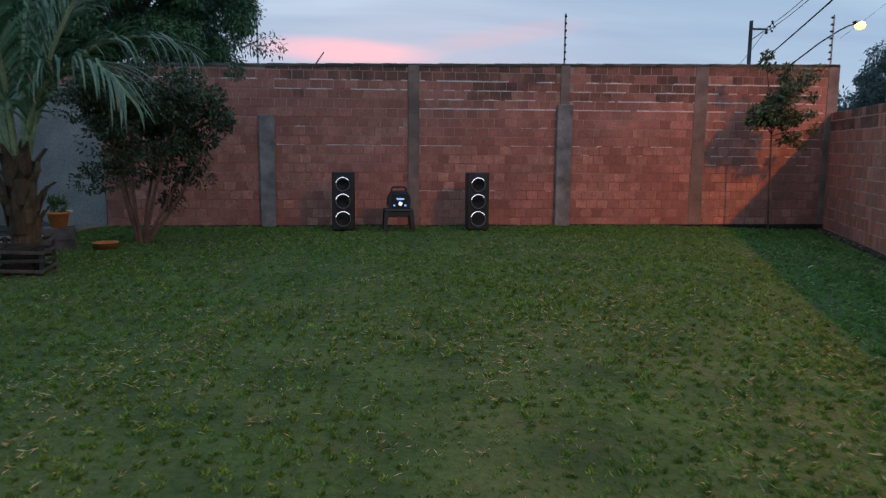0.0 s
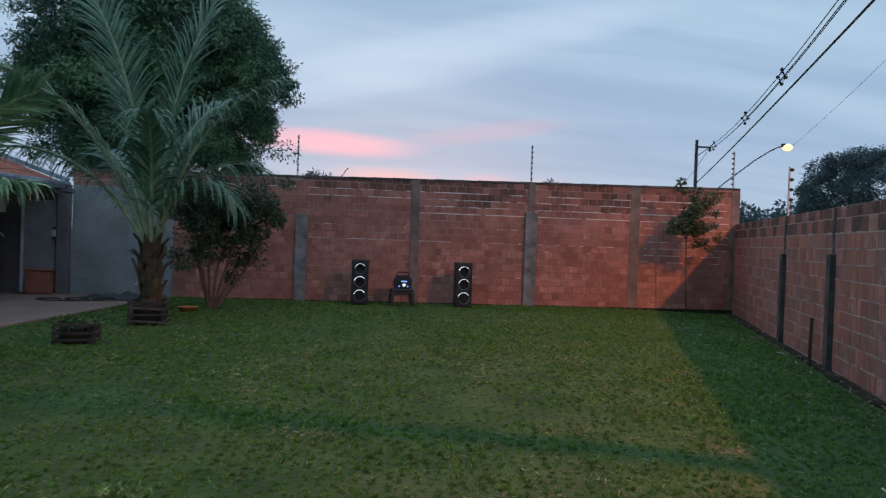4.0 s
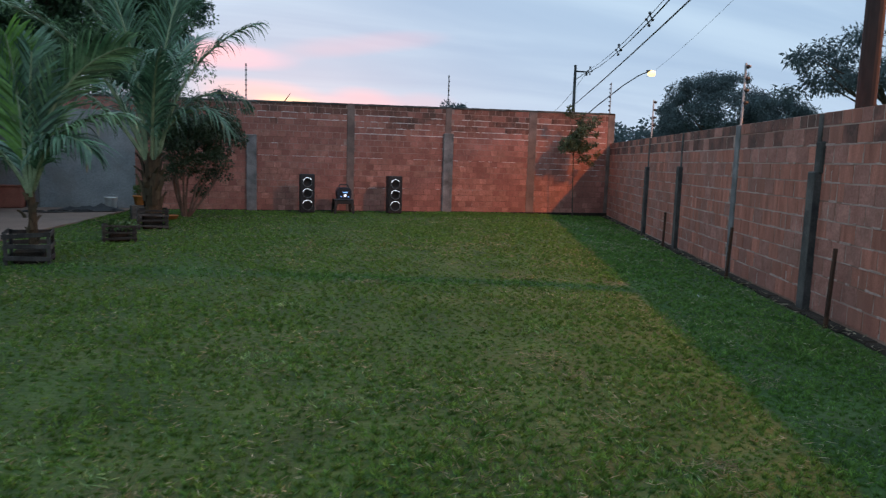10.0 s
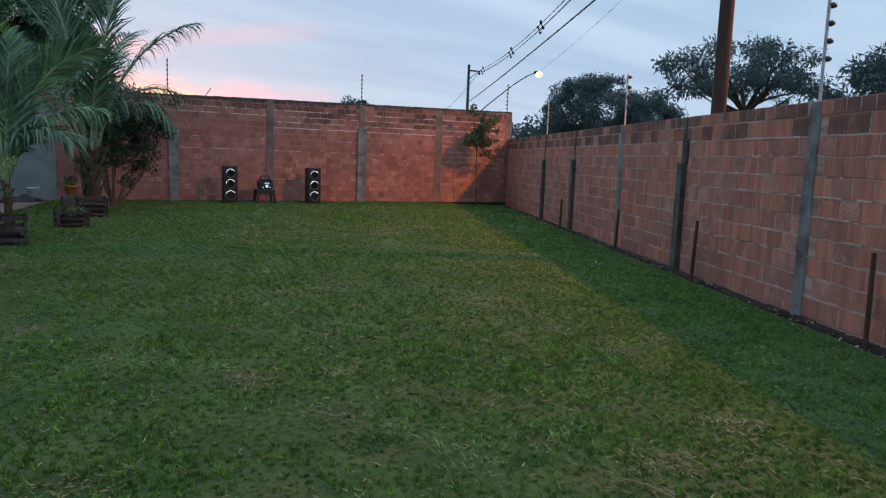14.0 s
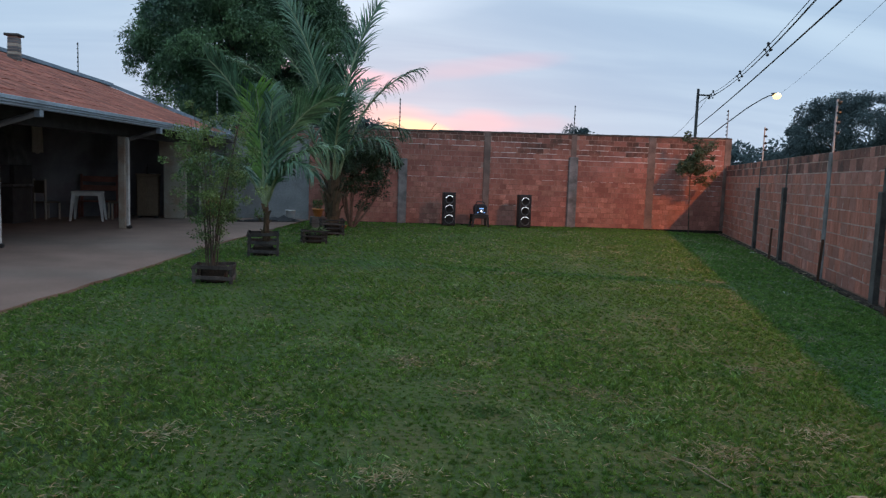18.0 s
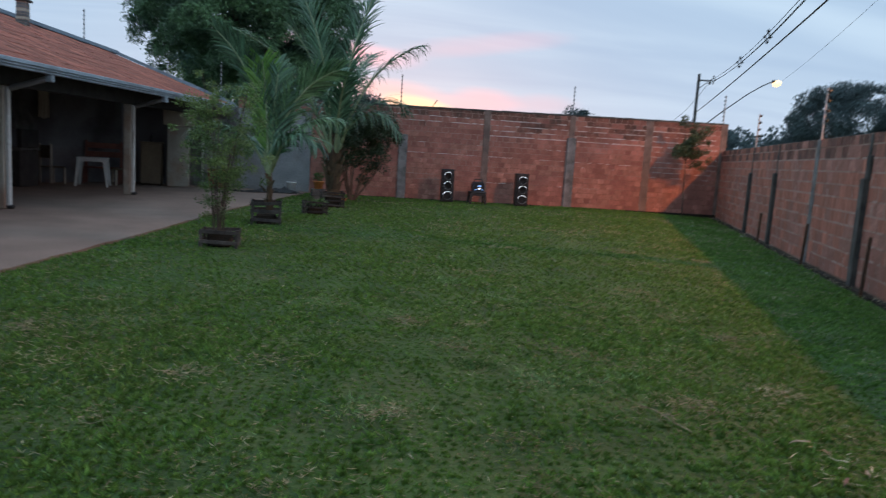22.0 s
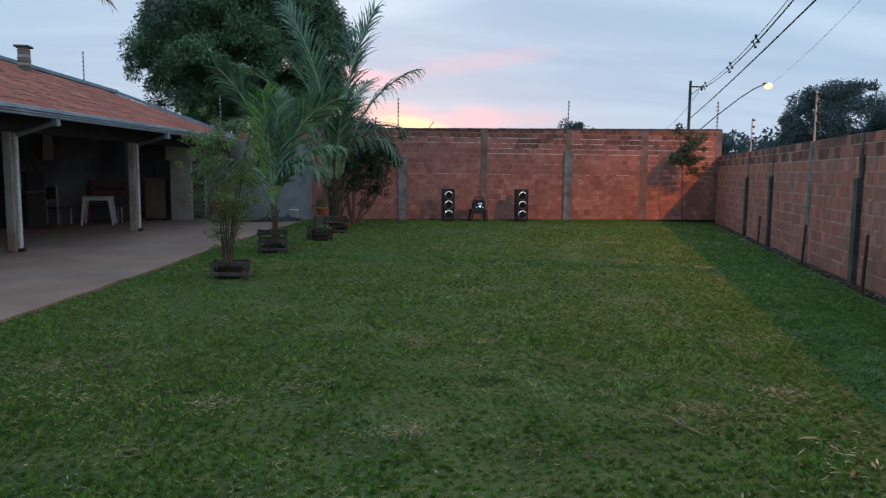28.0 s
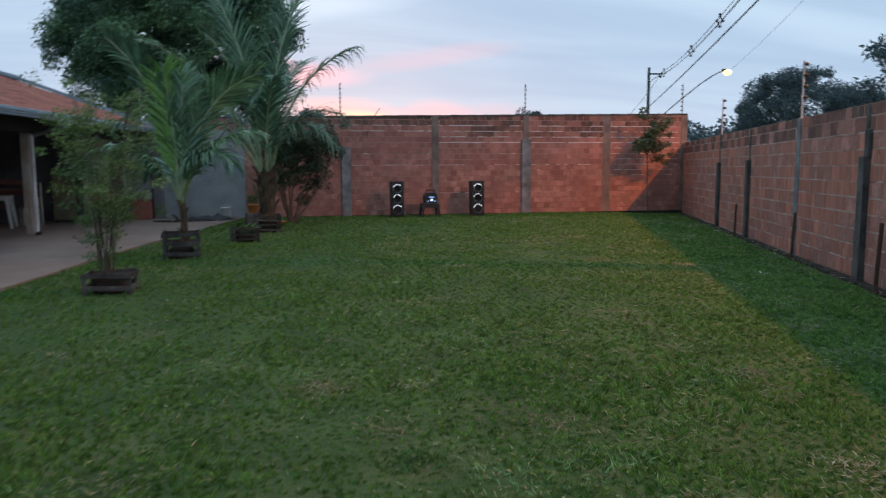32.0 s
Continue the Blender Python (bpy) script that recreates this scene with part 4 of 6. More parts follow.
PALM_MID = [(184, 86, 2.6, 48, "gr"), (356, 82, 2.3, 66, "wq"), (350, 72, 1.75, 88, "wh"), (232, 88, 1.95, 12, "br"), (304, 88, 1.8, 12, "gq"), (90, 87, 2.0, 18, "g"), (190, 66, 1.7, 118, "wh"), (318, 66, 1.5, 120, "gh"), (120, 60, 1.5, 112, "gh")]
palm((-4.51, 2.75, 0), "young coconut palm with bright green upright fronds in a crate", 0.98, 0.05, PALM_MID, 0.64, pr, 8, 0.45, 0.024, 0.12, 0.72, 0.032)
PALM_NEAR = [(5, 79, 3.25, 134, "d"), (24, 76, 1.92, 80, "g"), (75, 80, 2.6, 66, "g"), (120, 74, 2.6, 70, "g"), (200, 70, 2.6, 76, "g"), (280, 72, 2.2, 80, "g"), (330, 78, 2.0, 70, "g"), (90, 82, 2.6, 36, "b")]
palm((-6.7, -6.3, 0), "coconut palm standing at the patio's edge", 1.15, 0.12, PALM_NEAR, 0.70, pr, 9, 0.9, 0.05, 0.3, 0.7, 0.026)


def leafy_bush():
    """Dark many-stemmed bush before the brick wall."""
    r = np.random.default_rng(21)
    root = thing("bush", (-3.05, 9.65, 0), 0, "dark small-leaved bush with many bare slanting stems", "bush")
    clumps = []
    for i in range(9):
        a = i * 2 * math.pi / 9 + r.uniform(-0.2, 0.2)
        reach = r.uniform(0.5, 1.15) * (1.15 if math.cos(a) > 0.2 else 0.85)
        tip = (math.cos(a) * reach + 0.1, math.sin(a) * reach * 0.8, r.uniform(1.2, 2.2))
        bm = B()
        limb(bm, (0.06 * math.cos(a), 0.06 * math.sin(a), 0), tip, 0.032, 0.012, 0.06, r)
        part("stem", bm, M["bark_red"], root)
        clumps += [(tip[0] + r.normal(0, 0.16), tip[1] + r.normal(0, 0.16), tip[2] + r.normal(0.15, 0.2), r.uniform(0.12, 0.26)) for _ in range(7)]
    clumps += blob_clumps((0.12, 0, 1.6), (0.95, 0.8, 1.0), 110, 0.2, r, cut=-0.9, bumps=0.4, inner=0.6)
    part("crown", crown_leaves("crown", clumps, 120, 0.075, 0.034, M["bush"], r), None, root, "dense dark green crown")


leafy_bush()


def feathery_shrub():
    """Loose pale green shrub in a crate."""
    r = np.random.default_rng(5)
    root = thing("shrub", (-4.8, -0.36, 0.02), 0, "loose light green shrub with thin upright stems in a crate", "shrub")
    clumps, dark = [], []
    for i in range(13):
        a = i * 2.4
        reach = r.uniform(0.12, 0.47)
        top = r.uniform(1.2, 2.1) if i % 3 else r.uniform(1.9, 2.3)
        bm = B()
        tip = Vector((math.cos(a) * reach, math.sin(a) * reach, top))
        foot = Vector((0.05 * math.cos(a), 0.05 * math.sin(a), 0.1))
        pts = [foot + Vector(((tip.x - foot.x) * t ** 1.7, (tip.y - foot.y) * t ** 1.7, (tip.z - foot.z) * t)) + Vector((0.02 * math.sin(5 * t + i), 0.02 * math.cos(4 * t + i), 0)) for t in np.linspace(0, 1, 9)]
        tube(bm, pts, [0.010 - 0.007 * k / 8 for k in range(9)], 5)
        part("stem", bm, M["bark"], root)
        for t in np.linspace(0.36, 1.0, 13):
            c = pts[int(t * 8)].lerp(pts[min(8, int(t * 8) + 1)], t * 8 - int(t * 8))
            if r.random() > 0.25 + 1.3 * t:
                continue
            q = 0.05 + 0.17 * t
            (clumps if r.random() < 0.25 + 0.5 * t else dark).append((c.x + r.normal(0, q), c.y + r.normal(0, q), c.z + r.normal(0, 0.08), r.uniform(0.06, 0.15)))
    part("crown", crown_leaves("crown", clumps, 72, 0.042, 0.015, M["shrub"], r, droop=-0.1, shell=0.2), None, root, "light green leaf sprays")
    part("crown", crown_leaves("crown", dark, 66, 0.042, 0.015, M["shrub_dark"], r, droop=0.1, shell=0.2), None, root, "darker inner foliage")
    return root


feathery_shrub()


def small_tree():
    """Thin young tree before the wall's corner."""
    r = np.random.default_rng(9)
    root = thing("young_tree", (7.13, 10.76, -0.05), 0, "slender young tree with a sparse leafy crown by the wall", "tree")
    bm = B()
    tube(bm, [(0.05, 0, 0), (0.03, 0.02, 0.7), (0.0, 0, 1.4), (-0.02, 0, 2.0), (-0.12, 0.02, 2.6), (-0.22, 0.02, 3.1)], [0.018, 0.016, 0.015, 0.012, 0.009, 0.005], 7)
    part("trunk", bm, M["bark"], root)
    clumps = [(-0.18, 0, 3.05, 0.09), (-0.24, 0, 2.9, 0.1), (-0.06, 0, 2.85, 0.1)]
    for i in range(21):
        a, z = i * 2.4, r.uniform(1.6, 2.65)
        tip = (0.2 + math.cos(a) * r.uniform(0.2, 0.6), math.sin(a) * r.uniform(0.2, 0.45), z + r.uniform(-0.1, 0.3))
        bm = B()
        limb(bm, (-0.02, 0, z - 0.15), tip, 0.01, 0.003, 0.03, r, 5, 5)
        part("branch", bm, M["bark"], root)
        clumps += [(tip[0] * k + r.normal(0, 0.06), tip[1] * k, tip[2] + r.normal(0, 0.1), r.uniform(0.09, 0.16)) for k in (0.3, 0.65, 1.0)]
    part("crown", crown_leaves("crown", clumps, 62, 0.085, 0.036, M["young_leaf"], r, droop=0.6, shell=0.3), None, root, "dark green oval leaves")


small_tree()


def big_tree(name, place, label, center, radii, n, size, per, length, mat, trunk_r, seed, cut=-0.75, bumps=0.25, inner=0.35, limbs=9, lobes=(), shoulder=()):
    r = np.random.default_rng(seed)
    root = thing(name, place, 0, label, "tree")
    bm = B()
    fork = center[2] - radii[2] * 0.55
    limb(bm, (0, 0, -0.2), (center[0] * 0.4, center[1] * 0.4, fork), trunk_r, trunk_r * 0.7, 0.2, r, 6, 10)
    part("trunk", bm, M["bark"], root)
    for i in range(limbs):
        a = i * 2.4
        tip = (center[0] + math.cos(a) * radii[0] * r.uniform(0.5, 0.85), center[1] + math.sin(a) * radii[1] * r.uniform(0.5, 0.85), center[2] + radii[2] * r.uniform(-0.1, 0.6))
        bm = B()
        limb(bm, (center[0] * 0.4, center[1] * 0.4, fork - 0.1), tip, trunk_r * 0.45, trunk_r * 0.08, 0.4, r, 7, 6)
        part("limb", bm, M["bark"], root)
    clumps = blob_clumps(center, radii, n, size, r, cut, bumps, inner)
    # billowing lobes of foliage over the crown, each a dome of clumps
    if lobes:
        count, lobe_r, clump_n = lobes
        for k in range(count):
            u = (k + 0.5) / count
            a, cz = k * 2.39996, 1 - u * (1 - cut)
            rad = math.sqrt(max(0.0, 1 - cz * cz))
            q = r.uniform(0.74, 0.92)
            at = (center[0] + rad * math.cos(a) * radii[0] * q, center[1] + rad * math.sin(a) * radii[1] * q, center[2] + cz * radii[2] * q)
            lr = lobe_r * r.uniform(0.65, 1.25)
            clumps += blob_clumps(at, (lr, lr, lr * 0.8), clump_n, size * 0.8, r, -0.4, 0.2, 0.15)
    for at, rd, k in shoulder:
        clumps += blob_clumps(at, rd, k, size, r, cut, bumps, inner)
    part("crown", crown_leaves("crown", clumps, per, length, length * 0.34, M[mat], r, droop=0.8, shell=0.35), None, root, "dense uneven crown of leaves")
    return root


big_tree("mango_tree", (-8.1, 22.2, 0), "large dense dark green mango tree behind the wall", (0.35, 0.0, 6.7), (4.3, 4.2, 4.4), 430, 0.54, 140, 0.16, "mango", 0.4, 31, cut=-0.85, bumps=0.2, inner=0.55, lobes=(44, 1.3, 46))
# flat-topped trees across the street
big_tree("spreading_tree", (34.0, 39.8, 0), "broad flat-topped tree across the street, dark at dusk", (-0.2, 0, 4.7), (4.2, 4.2, 3.9), 270, 0.7, 170, 0.26, "hazed_leaf", 0.35, 41, cut=-0.3, inner=0.35, bumps=0.1,
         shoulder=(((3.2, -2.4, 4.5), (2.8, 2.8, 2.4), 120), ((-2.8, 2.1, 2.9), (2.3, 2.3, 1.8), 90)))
big_tree("spreading_tree", (26.6, 18.2, 0), "airy spreading tree with visible limbs across the street", (0, 0, 5.5), (4.9, 4.0, 2.2), 150, 0.6, 130, 0.24, "hazed_leaf", 0.28, 43, cut=-0.25, inner=0.75, limbs=14)
big_tree("spreading_tree", (32.5, 13.0, 0), "dark rounded tree across the street", (0, 0, 5.0), (3.6, 3.5, 2.4), 150, 0.6, 80, 0.34, "hazed_leaf", 0.25, 47, cut=-0.5, inner=0.6)
big_tree("small_tree", (9.0, 28.0, 0), "small dark treetop just above the wall", (0, 0, 3.3), (1.25, 1.0, 0.95), 60, 0.35, 70, 0.22, "hazed_leaf", 0.1, 51, limbs=4)
big_tree("small_tree", (-2.4, 30.5, 0), "small dark treetop just above the wall", (0, 0, 3.6), (1.0, 1.0, 0.85), 50, 0.35, 70, 0.22, "hazed_leaf", 0.1, 53, limbs=4)


def far_woods():
    r = np.random.default_rng(61)
    clumps = []
    for k in range(420):
        a = radians(r.uniform(14, 82))
        d = r.uniform(85, 110)
        x, y = -3 + d * math.sin(a), -10 + d * math.cos(a)
        top = 5.9 + 1.6 * noise.noise((a * 14, 0, 0)) + 1.0 * noise.noise((a * 45, 2, 0))
        clumps.append((x, y, top * r.uniform(0.3, 1.0), r.uniform(1.0, 1.9)))
    ob = new("far_woods", crown_leaves("far_woods", clumps, 170, 0.55, 0.34, M["hazed_leaf"], r))
    tagged(ob, "low dark belt of distant trees beyond the street", "trees", kind="stuff")


far_woods()

# ---- covered patio and house end ----
EAVE0 = Vector((-8.11, 2.46, 2.45))
ALONG = Vector((0.159, 0.987, 0)).normalized()
INN = Vector((-ALONG.y, ALONG.x, 0))
PITCH = 0.368
ROOF_M = Matrix.Identity(4)
ROOF_M.col[0][:3], ROOF_M.col[1][:3], ROOF_M.col[2][:3], ROOF_M.col[3][:3] = ALONG, INN + Vector((0, 0, PITCH)), (0, 0, 1), EAVE0   # local x along the eave, y up the slope


def ridge_p(a):
    return min(5.05 - 0.375 * (a - 4.08), 5.22)


def far_a(p):
    return (9.28 - 0.159 * p) / 0.987


def build_roof():
    house = thing("covered_patio", (0, 0, 0), 0, "open tiled patio roof on cream posts with a metal gutter", "building")
    r = random.Random(8)
    a0 = -7.0
    # boarding under the tiles
    top = [(a0, 0), (far_a(0), 0), (far_a(3.3), 3.3), (4.08, 5.05), (3.63, 5.22), (a0, 5.22)]
    bm = B()
    hi = [bm.verts.new(ROOF_M @ Vector((a, p, -0.02))) for a, p in top]
    lo = [bm.verts.new(ROOF_M @ Vector((a, p, -0.09))) for a, p in top]
    bm.faces.new(hi)
    bm.faces.new(lo[::-1])
    for i in range(len(top)):
        j = (i + 1) % len(top)
        bm.faces.new((hi[i], hi[j], lo[j], lo[i]))
    roof = part("roof", bm, M["timber"], house, "clay tile roof over dark boards")
    # barrel tiles
    tw, tl = 0.21, 0.40
    arc = [(-0.5, 0.0), (-0.3, 0.019), (0.0, 0.028), (0.3, 0.019), (0.5, 0.0)]

    def tile_verts(flat):
        v = []
        for y, k, zz in ((0.0, 1.0, 0.007), (tl + 0.05, 0.94, 0.0)):
            v += [(x * tw * k, y, z * (1 if flat else 1) + zz) for x, z in arc]
        v += [(x * tw, 0.0, z * 0.9 - 0.004) for x, z in arc]
        return np.array(v)

    tf = np.array([(i, i + 1, i + 6, i + 5) for i in range(4)] + [(i + 10, i + 11, i + 1, i) for i in range(4)])
    tv = tile_verts(False)
    shared = mesh_of("roof_tile", tv, tf, M["tile"])
    rest, count = [], 0
    up = (INN + Vector((0, 0, PITCH))).normalized()
    tilt = Matrix((ALONG, up, ALONG.cross(up))).transposed().to_4x4()
    rows = int(5.22 / tl) + 1
    for j in range(rows):
        p = j * tl
        a = a0 + tw / 2
        while a < far_a(p + tl) - tw / 2:
            if p + tl * 0.45 < ridge_p(a):
                m = Matrix.Translation(ROOF_M @ Vector((a, p, r.uniform(-0.004, 0.006)))) @ tilt @ Matrix.Rotation(radians(r.uniform(-1.6, 1.6)), 4, "Z")
                if count < 300 and j < 9 and 3.4 < a < 9.3:
                    ob = new("roof_tile", shared)
                    ob.parent, ob.matrix_basis = roof, m
                    count += 1
                else:
                    rest.append(np.array([(m @ Vector(v))[:] for v in tv]))
            a += tw
    if rest:
        fs = np.concatenate([tf + 15 * i for i in range(len(rest))])
        ob = part("roof_tiles", array_mesh("roof_tiles", np.concatenate(rest), fs, M["tile_rest"]), None, roof)
        tagged(ob, "remaining clay barrel tiles", kind="stuff")
    # zinc flashing along the upper edge and the far end
    for (aa, pa), (ab, pb) in (((far_a(3.3), 3.3), (4.08, 5.05)), ((4.08, 5.05), (3.63, 5.22)), ((3.63, 5.22), (a0, 5.22)), ((far_a(0), 0.0), (far_a(3.3), 3.3))):
        A, Bv = ROOF_M @ Vector((aa, pa, 0.10)), ROOF_M @ Vector((ab, pb, 0.10))
        d = (Bv - A).normalized()
        s = Vector((-d.y, d.x, 0)).normalized()
        bm = B()
        ring = []
        for q in (A - d * 0.03, Bv + d * 0.03):
            ring.append([bm.verts.new(q + s * x + Vector((0, 0, z))) for x, z in ((-0.10, -0.08), (-0.09, 0.012), (0.09, 0.012), (0.10, -0.08))])
        for k in range(3):
            bm.faces.new((ring[0][k], ring[0][k + 1], ring[1][k + 1], ring[1][k]))
        bm.faces.new(ring[0])
        bm.faces.new(ring[1])
        part("flashing", bm, M["zinc_dull"], house, "blue-grey zinc flashing")
    # gutter in three stepped folds
    G = Matrix.Identity(4)
    G.col[0][:3], G.col[1][:3], G.col[2][:3], G.col[3][:3] = ALONG, INN, (0, 0, 1), EAVE0
    for y0, z0, y1, z1 in ((-0.10, -0.045, 0.05, 0.02), (-0.075, -0.085, 0.05, -0.047), (-0.05, -0.125, 0.05, -0.087)):
        part("gutter", box(B(), a0, y0, z0, far_a(0) + 0.03, y1, z1, 0.006, G), M["zinc"], house, "folded zinc gutter")
    # beam over the posts
    part("beam", box(B(), a0, 0.66, -0.34, far_a(0.8), 0.86, -0.02, 0.01, G), M["timber"], house, "dark timber beam")
    for a in (-6.9, -2.5, 2.0, 6.4, 9.0):
        part("rafter", box(B(), a - 0.04, 0.1, -0.14, a + 0.04, 4.9 if a < 4 else 3.2, -0.02, 0.006, ROOF_M), M["timber"], house)
    # posts with a rectangular downpipe each
    for i, (x, y) in enumerate(((-8.2, 7.12), (-8.93, 2.72), (-9.64, -1.68))):
        P = Matrix.Identity(4)
        P.col[0][:3], P.col[1][:3], P.col[2][:3], P.col[3][:3] = ALONG, INN, (0, 0, 1), (x, y, 0.035)
        part("post", box(B(), -0.08, -0.07, 0.0, 0.08, 0.09, 2.12, 0.014, P), M["post"], house, "cream painted square post stained with red earth")
        pipe = part("downpipe", box(B(), -0.04, -0.135, 0.05, 0.04, -0.072, 2.06, 0.012, P), M["pipe"], house, "white downpipe down the post")
        part("elbow", box(B(), -0.045, -0.18, 0.0, 0.045, -0.068, 0.075, 0.02, P), M["black"], pipe, "black pipe foot")
        bm = B()
        v0, v1 = P @ Vector((0, -0.15, 2.03)), P @ Vector((0, -0.83, 2.24))
        tube(bm, [v0, v1], 0.05, 8)
        part("drain_arm", bm, M["concrete"], house, "slanting drain pipe to the gutter")
        part("outlet", box(B(), -0.055, -0.885, 2.17, 0.055, -0.78, 2.34, 0.01, P), M["zinc"], house, "gutter outlet box")
    # chimney of the barbecue
    C = ROOF_M @ Vector((5.3, 3.75, 0))
    ch = part("chimney", box(B(), C.x - 0.105, C.y - 0.105, C.z - 0.4, C.x + 0.105, C.y + 0.105, 4.38, 0.012), M["mortar_side"], house, "small brick chimney")
    for k in range(12):
        z = C.z - 0.06 + 0.064 * k
        if z < 4.33:
            w = 0.118 - 0.0012 * k
            part("brick_course", box(B(), C.x - w, C.y - w, z, C.x + w, C.y + w, z + 0.054, 0.005), M["concrete" if k % 3 else "cream"], ch)
    part("chimney_cap", box(B(), C.x - 0.165, C.y - 0.165, 4.375, C.x + 0.165, C.y + 0.165, 4.43, 0.012), M["concrete_dark"], ch, "flat concrete cap")
    return house


build_roof()


def inside_wall():
    """Wall at the back of the covered patio, up to the roof."""
    pts = [far_a(3.2), 4.08, -7.0]
    foot = [EAVE0 + ALONG * a + INN * (ridge_p(a) - 0.12 if a > 3.7 else 5.07) for a in pts]
    bm = B()
    lo = [bm.verts.new((p.x, p.y, -0.1)) for p in foot]
    hi = [bm.verts.new((p.x, p.y, EAVE0.z + PITCH * ((ridge_p(a) - 0.12) if a > 3.7 else 5.07) - 0.1)) for p, a in zip(foot, pts)]
    back = [bm.verts.new(v.co + INN * 0.15) for v in lo + hi]
    for i in range(2):
        bm.faces.new((lo[i], lo[i + 1], hi[i + 1], hi[i]))
        bm.faces.new((back[i], back[i + 3], back[i + 4], back[i + 1]))
        bm.faces.new((hi[i], hi[i + 1], back[i + 4], back[i + 3]))
    tagged(new("wall_patio", finish("wall_patio", bm, M["plaster_dark"])), "dark unpainted wall behind the covered patio", "wall", kind="structure")
    plain_wall("wall_house_end", (-6.58, BACK_Y + 0.075), (-11.6, BACK_Y + 0.075), 2.42, M["plaster_dark"], "dark rendered house end wall")
    bm = B()
    vs = [(-6.7, 2.424), (-9.95, 3.45), (-11.2, 3.45), (-11.2, 2.424)]
    a = [bm.verts.new((x, BACK_Y + 0.02, z)) for x, z in vs]
    b = [bm.verts.new((x, BACK_Y + 0.15, z)) for x, z in vs]
    bm.faces.new(a)
    bm.faces.new(b[::-1])
    for i in range(4):
        bm.faces.new((a[i], a[(i + 1) % 4], b[(i + 1) % 4], b[i]))
    tagged(new("gable_end", finish("gable_end", bm, M["plaster_dark"])), "dark triangular wall under the roof's end", "wall", kind="structure")
    P0 = EAVE0 + ALONG * -7.0
    plain_wall("wall_patio_end", (P0.x + INN.x * 0.7, P0.y + INN.y * 0.7), (P0.x + INN.x * 5.1, P0.y + INN.y * 5.1), 2.6, M["plaster_dark"], "plain end wall of the covered patio")


inside_wall()


def house_end_things():
    col = thing("brick_column", (-6.62, 11.72, 0.035), 0, "brown corner column at the end of the plastered wall", "column")
    part("shaft", box(B(), -0.12, -0.1, 0, 0.12, 0.1, 2.38, 0.012), M["plaster_dark"], col)
    part("capital", box(B(), -0.15, -0.13, 2.2, 0.15, 0.1, 2.3, 0.012), M["plaster_dark"], col)
    d = thing("metal_door", (-7.16, 11.8, 0.035), 0, "closed pale blue-grey metal door", "door")
    part("door_leaf", box(B(), -0.30, -0.05, 0.0, 0.30, -0.01, 2.02, 0.008), M["plaster"], d)
    part("door_frame", box(B(), -0.36, -0.07, 0.0, -0.30, 0.0, 2.08, 0.006), M["pipe"], d)
    part("door_frame", box(B(), 0.30, -0.07, 0.0, 0.36, 0.0, 2.08, 0.006), M["plaster"], d)
    mb = thing("meter_box", (-6.78, 11.66, 1.22), 0, "small black meter box fixed beside the column", "box")
    part("case", box(B(), -0.05, -0.06, 0, 0.05, 0.05, 0.26, 0.02), M["black"], mb)
    part("cover", box(B(), -0.04, -0.075, 0.05, 0.04, -0.06, 0.2, 0.006), M["grey_plastic"], mb)
    rb = thing("low_plinth", (-7.02, 11.55, 0.035), 0, "low red painted plinth at the wall's foot", "plinth")
    part("block", box(B(), -0.24, -0.15, 0, 0.24, 0.2, 0.5, 0.02), M["red"], rb)
    part("ledge", box(B(), -0.26, -0.17, 0.5, 0.26, 0.2, 0.53, 0.008), M["red"], rb)
    # wide cream pillar with a heavier top, and the cupboard beside it
    p = thing("pillar", (-8.0, 11.0, 0.035), 9, "broad cream pillar with a wider box top", "pillar")
    part("shaft", box(B(), -0.29, -0.25, 0, 0.29, 0.25, 1.72, 0.015), M["post"], p)
    part("top_box", box(B(), -0.40, -0.3, 1.72, 0.40, 0.3, 2.14, 0.012), M["cream"], p)
    cb = thing("cupboard", (-8.72, 10.95, 0.035), 9, "brown wooden cupboard standing under the roof", "cupboard")
    part("body", box(B(), -0.28, -0.22, 0.05, 0.28, 0.22, 1.18, 0.012), M["brown"], cb)
    part("door", box(B(), -0.265, -0.24, 0.08, -0.004, -0.222, 1.12, 0.006), M["brown"], cb)
    part("door", box(B(), 0.004, -0.24, 0.08, 0.265, -0.222, 1.12, 0.006), M["brown"], cb)
    part("top", box(B(), -0.31, -0.25, 1.18, 0.31, 0.24, 1.22, 0.008), M["brown"], cb)
    for x in (-0.22, 0.22):
        part("foot", box(B(), x - 0.03, -0.2, 0.0, x + 0.03, 0.2, 0.05, 0.006), M["timber"], cb)
    bt = thing("bottle", (-8.72, 10.9, 1.255), 0, "dark bottle on top of the cupboard", "bottle")
    part("glass", lathe(B(), [(0.03, 0), (0.035, 0.01), (0.035, 0.16), (0.014, 0.22), (0.012, 0.28)], 12), M["black"], bt, "", True)
    # barbecue assumed under the chimney; the patio's shade is put into its dark colours
    C = ROOF_M @ Vector((5.0, 3.9, 0))
    g = thing("barbecue", (C.x, C.y, 0.035), math.degrees(math.atan2(ALONG.y, ALONG.x)) - 90, "rendered brick barbecue with a tall hood", "barbecue")
    part("base", box(B(), -0.45, -0.35, 0, 0.45, 0.35, 0.85, 0.02), M["timber"], g, "soot-blackened brick base")
    part("hearth", box(B(), -0.5, -0.4, 0.85, 0.5, 0.38, 0.92, 0.015), M["concrete_dark"], g)
    bm = B()
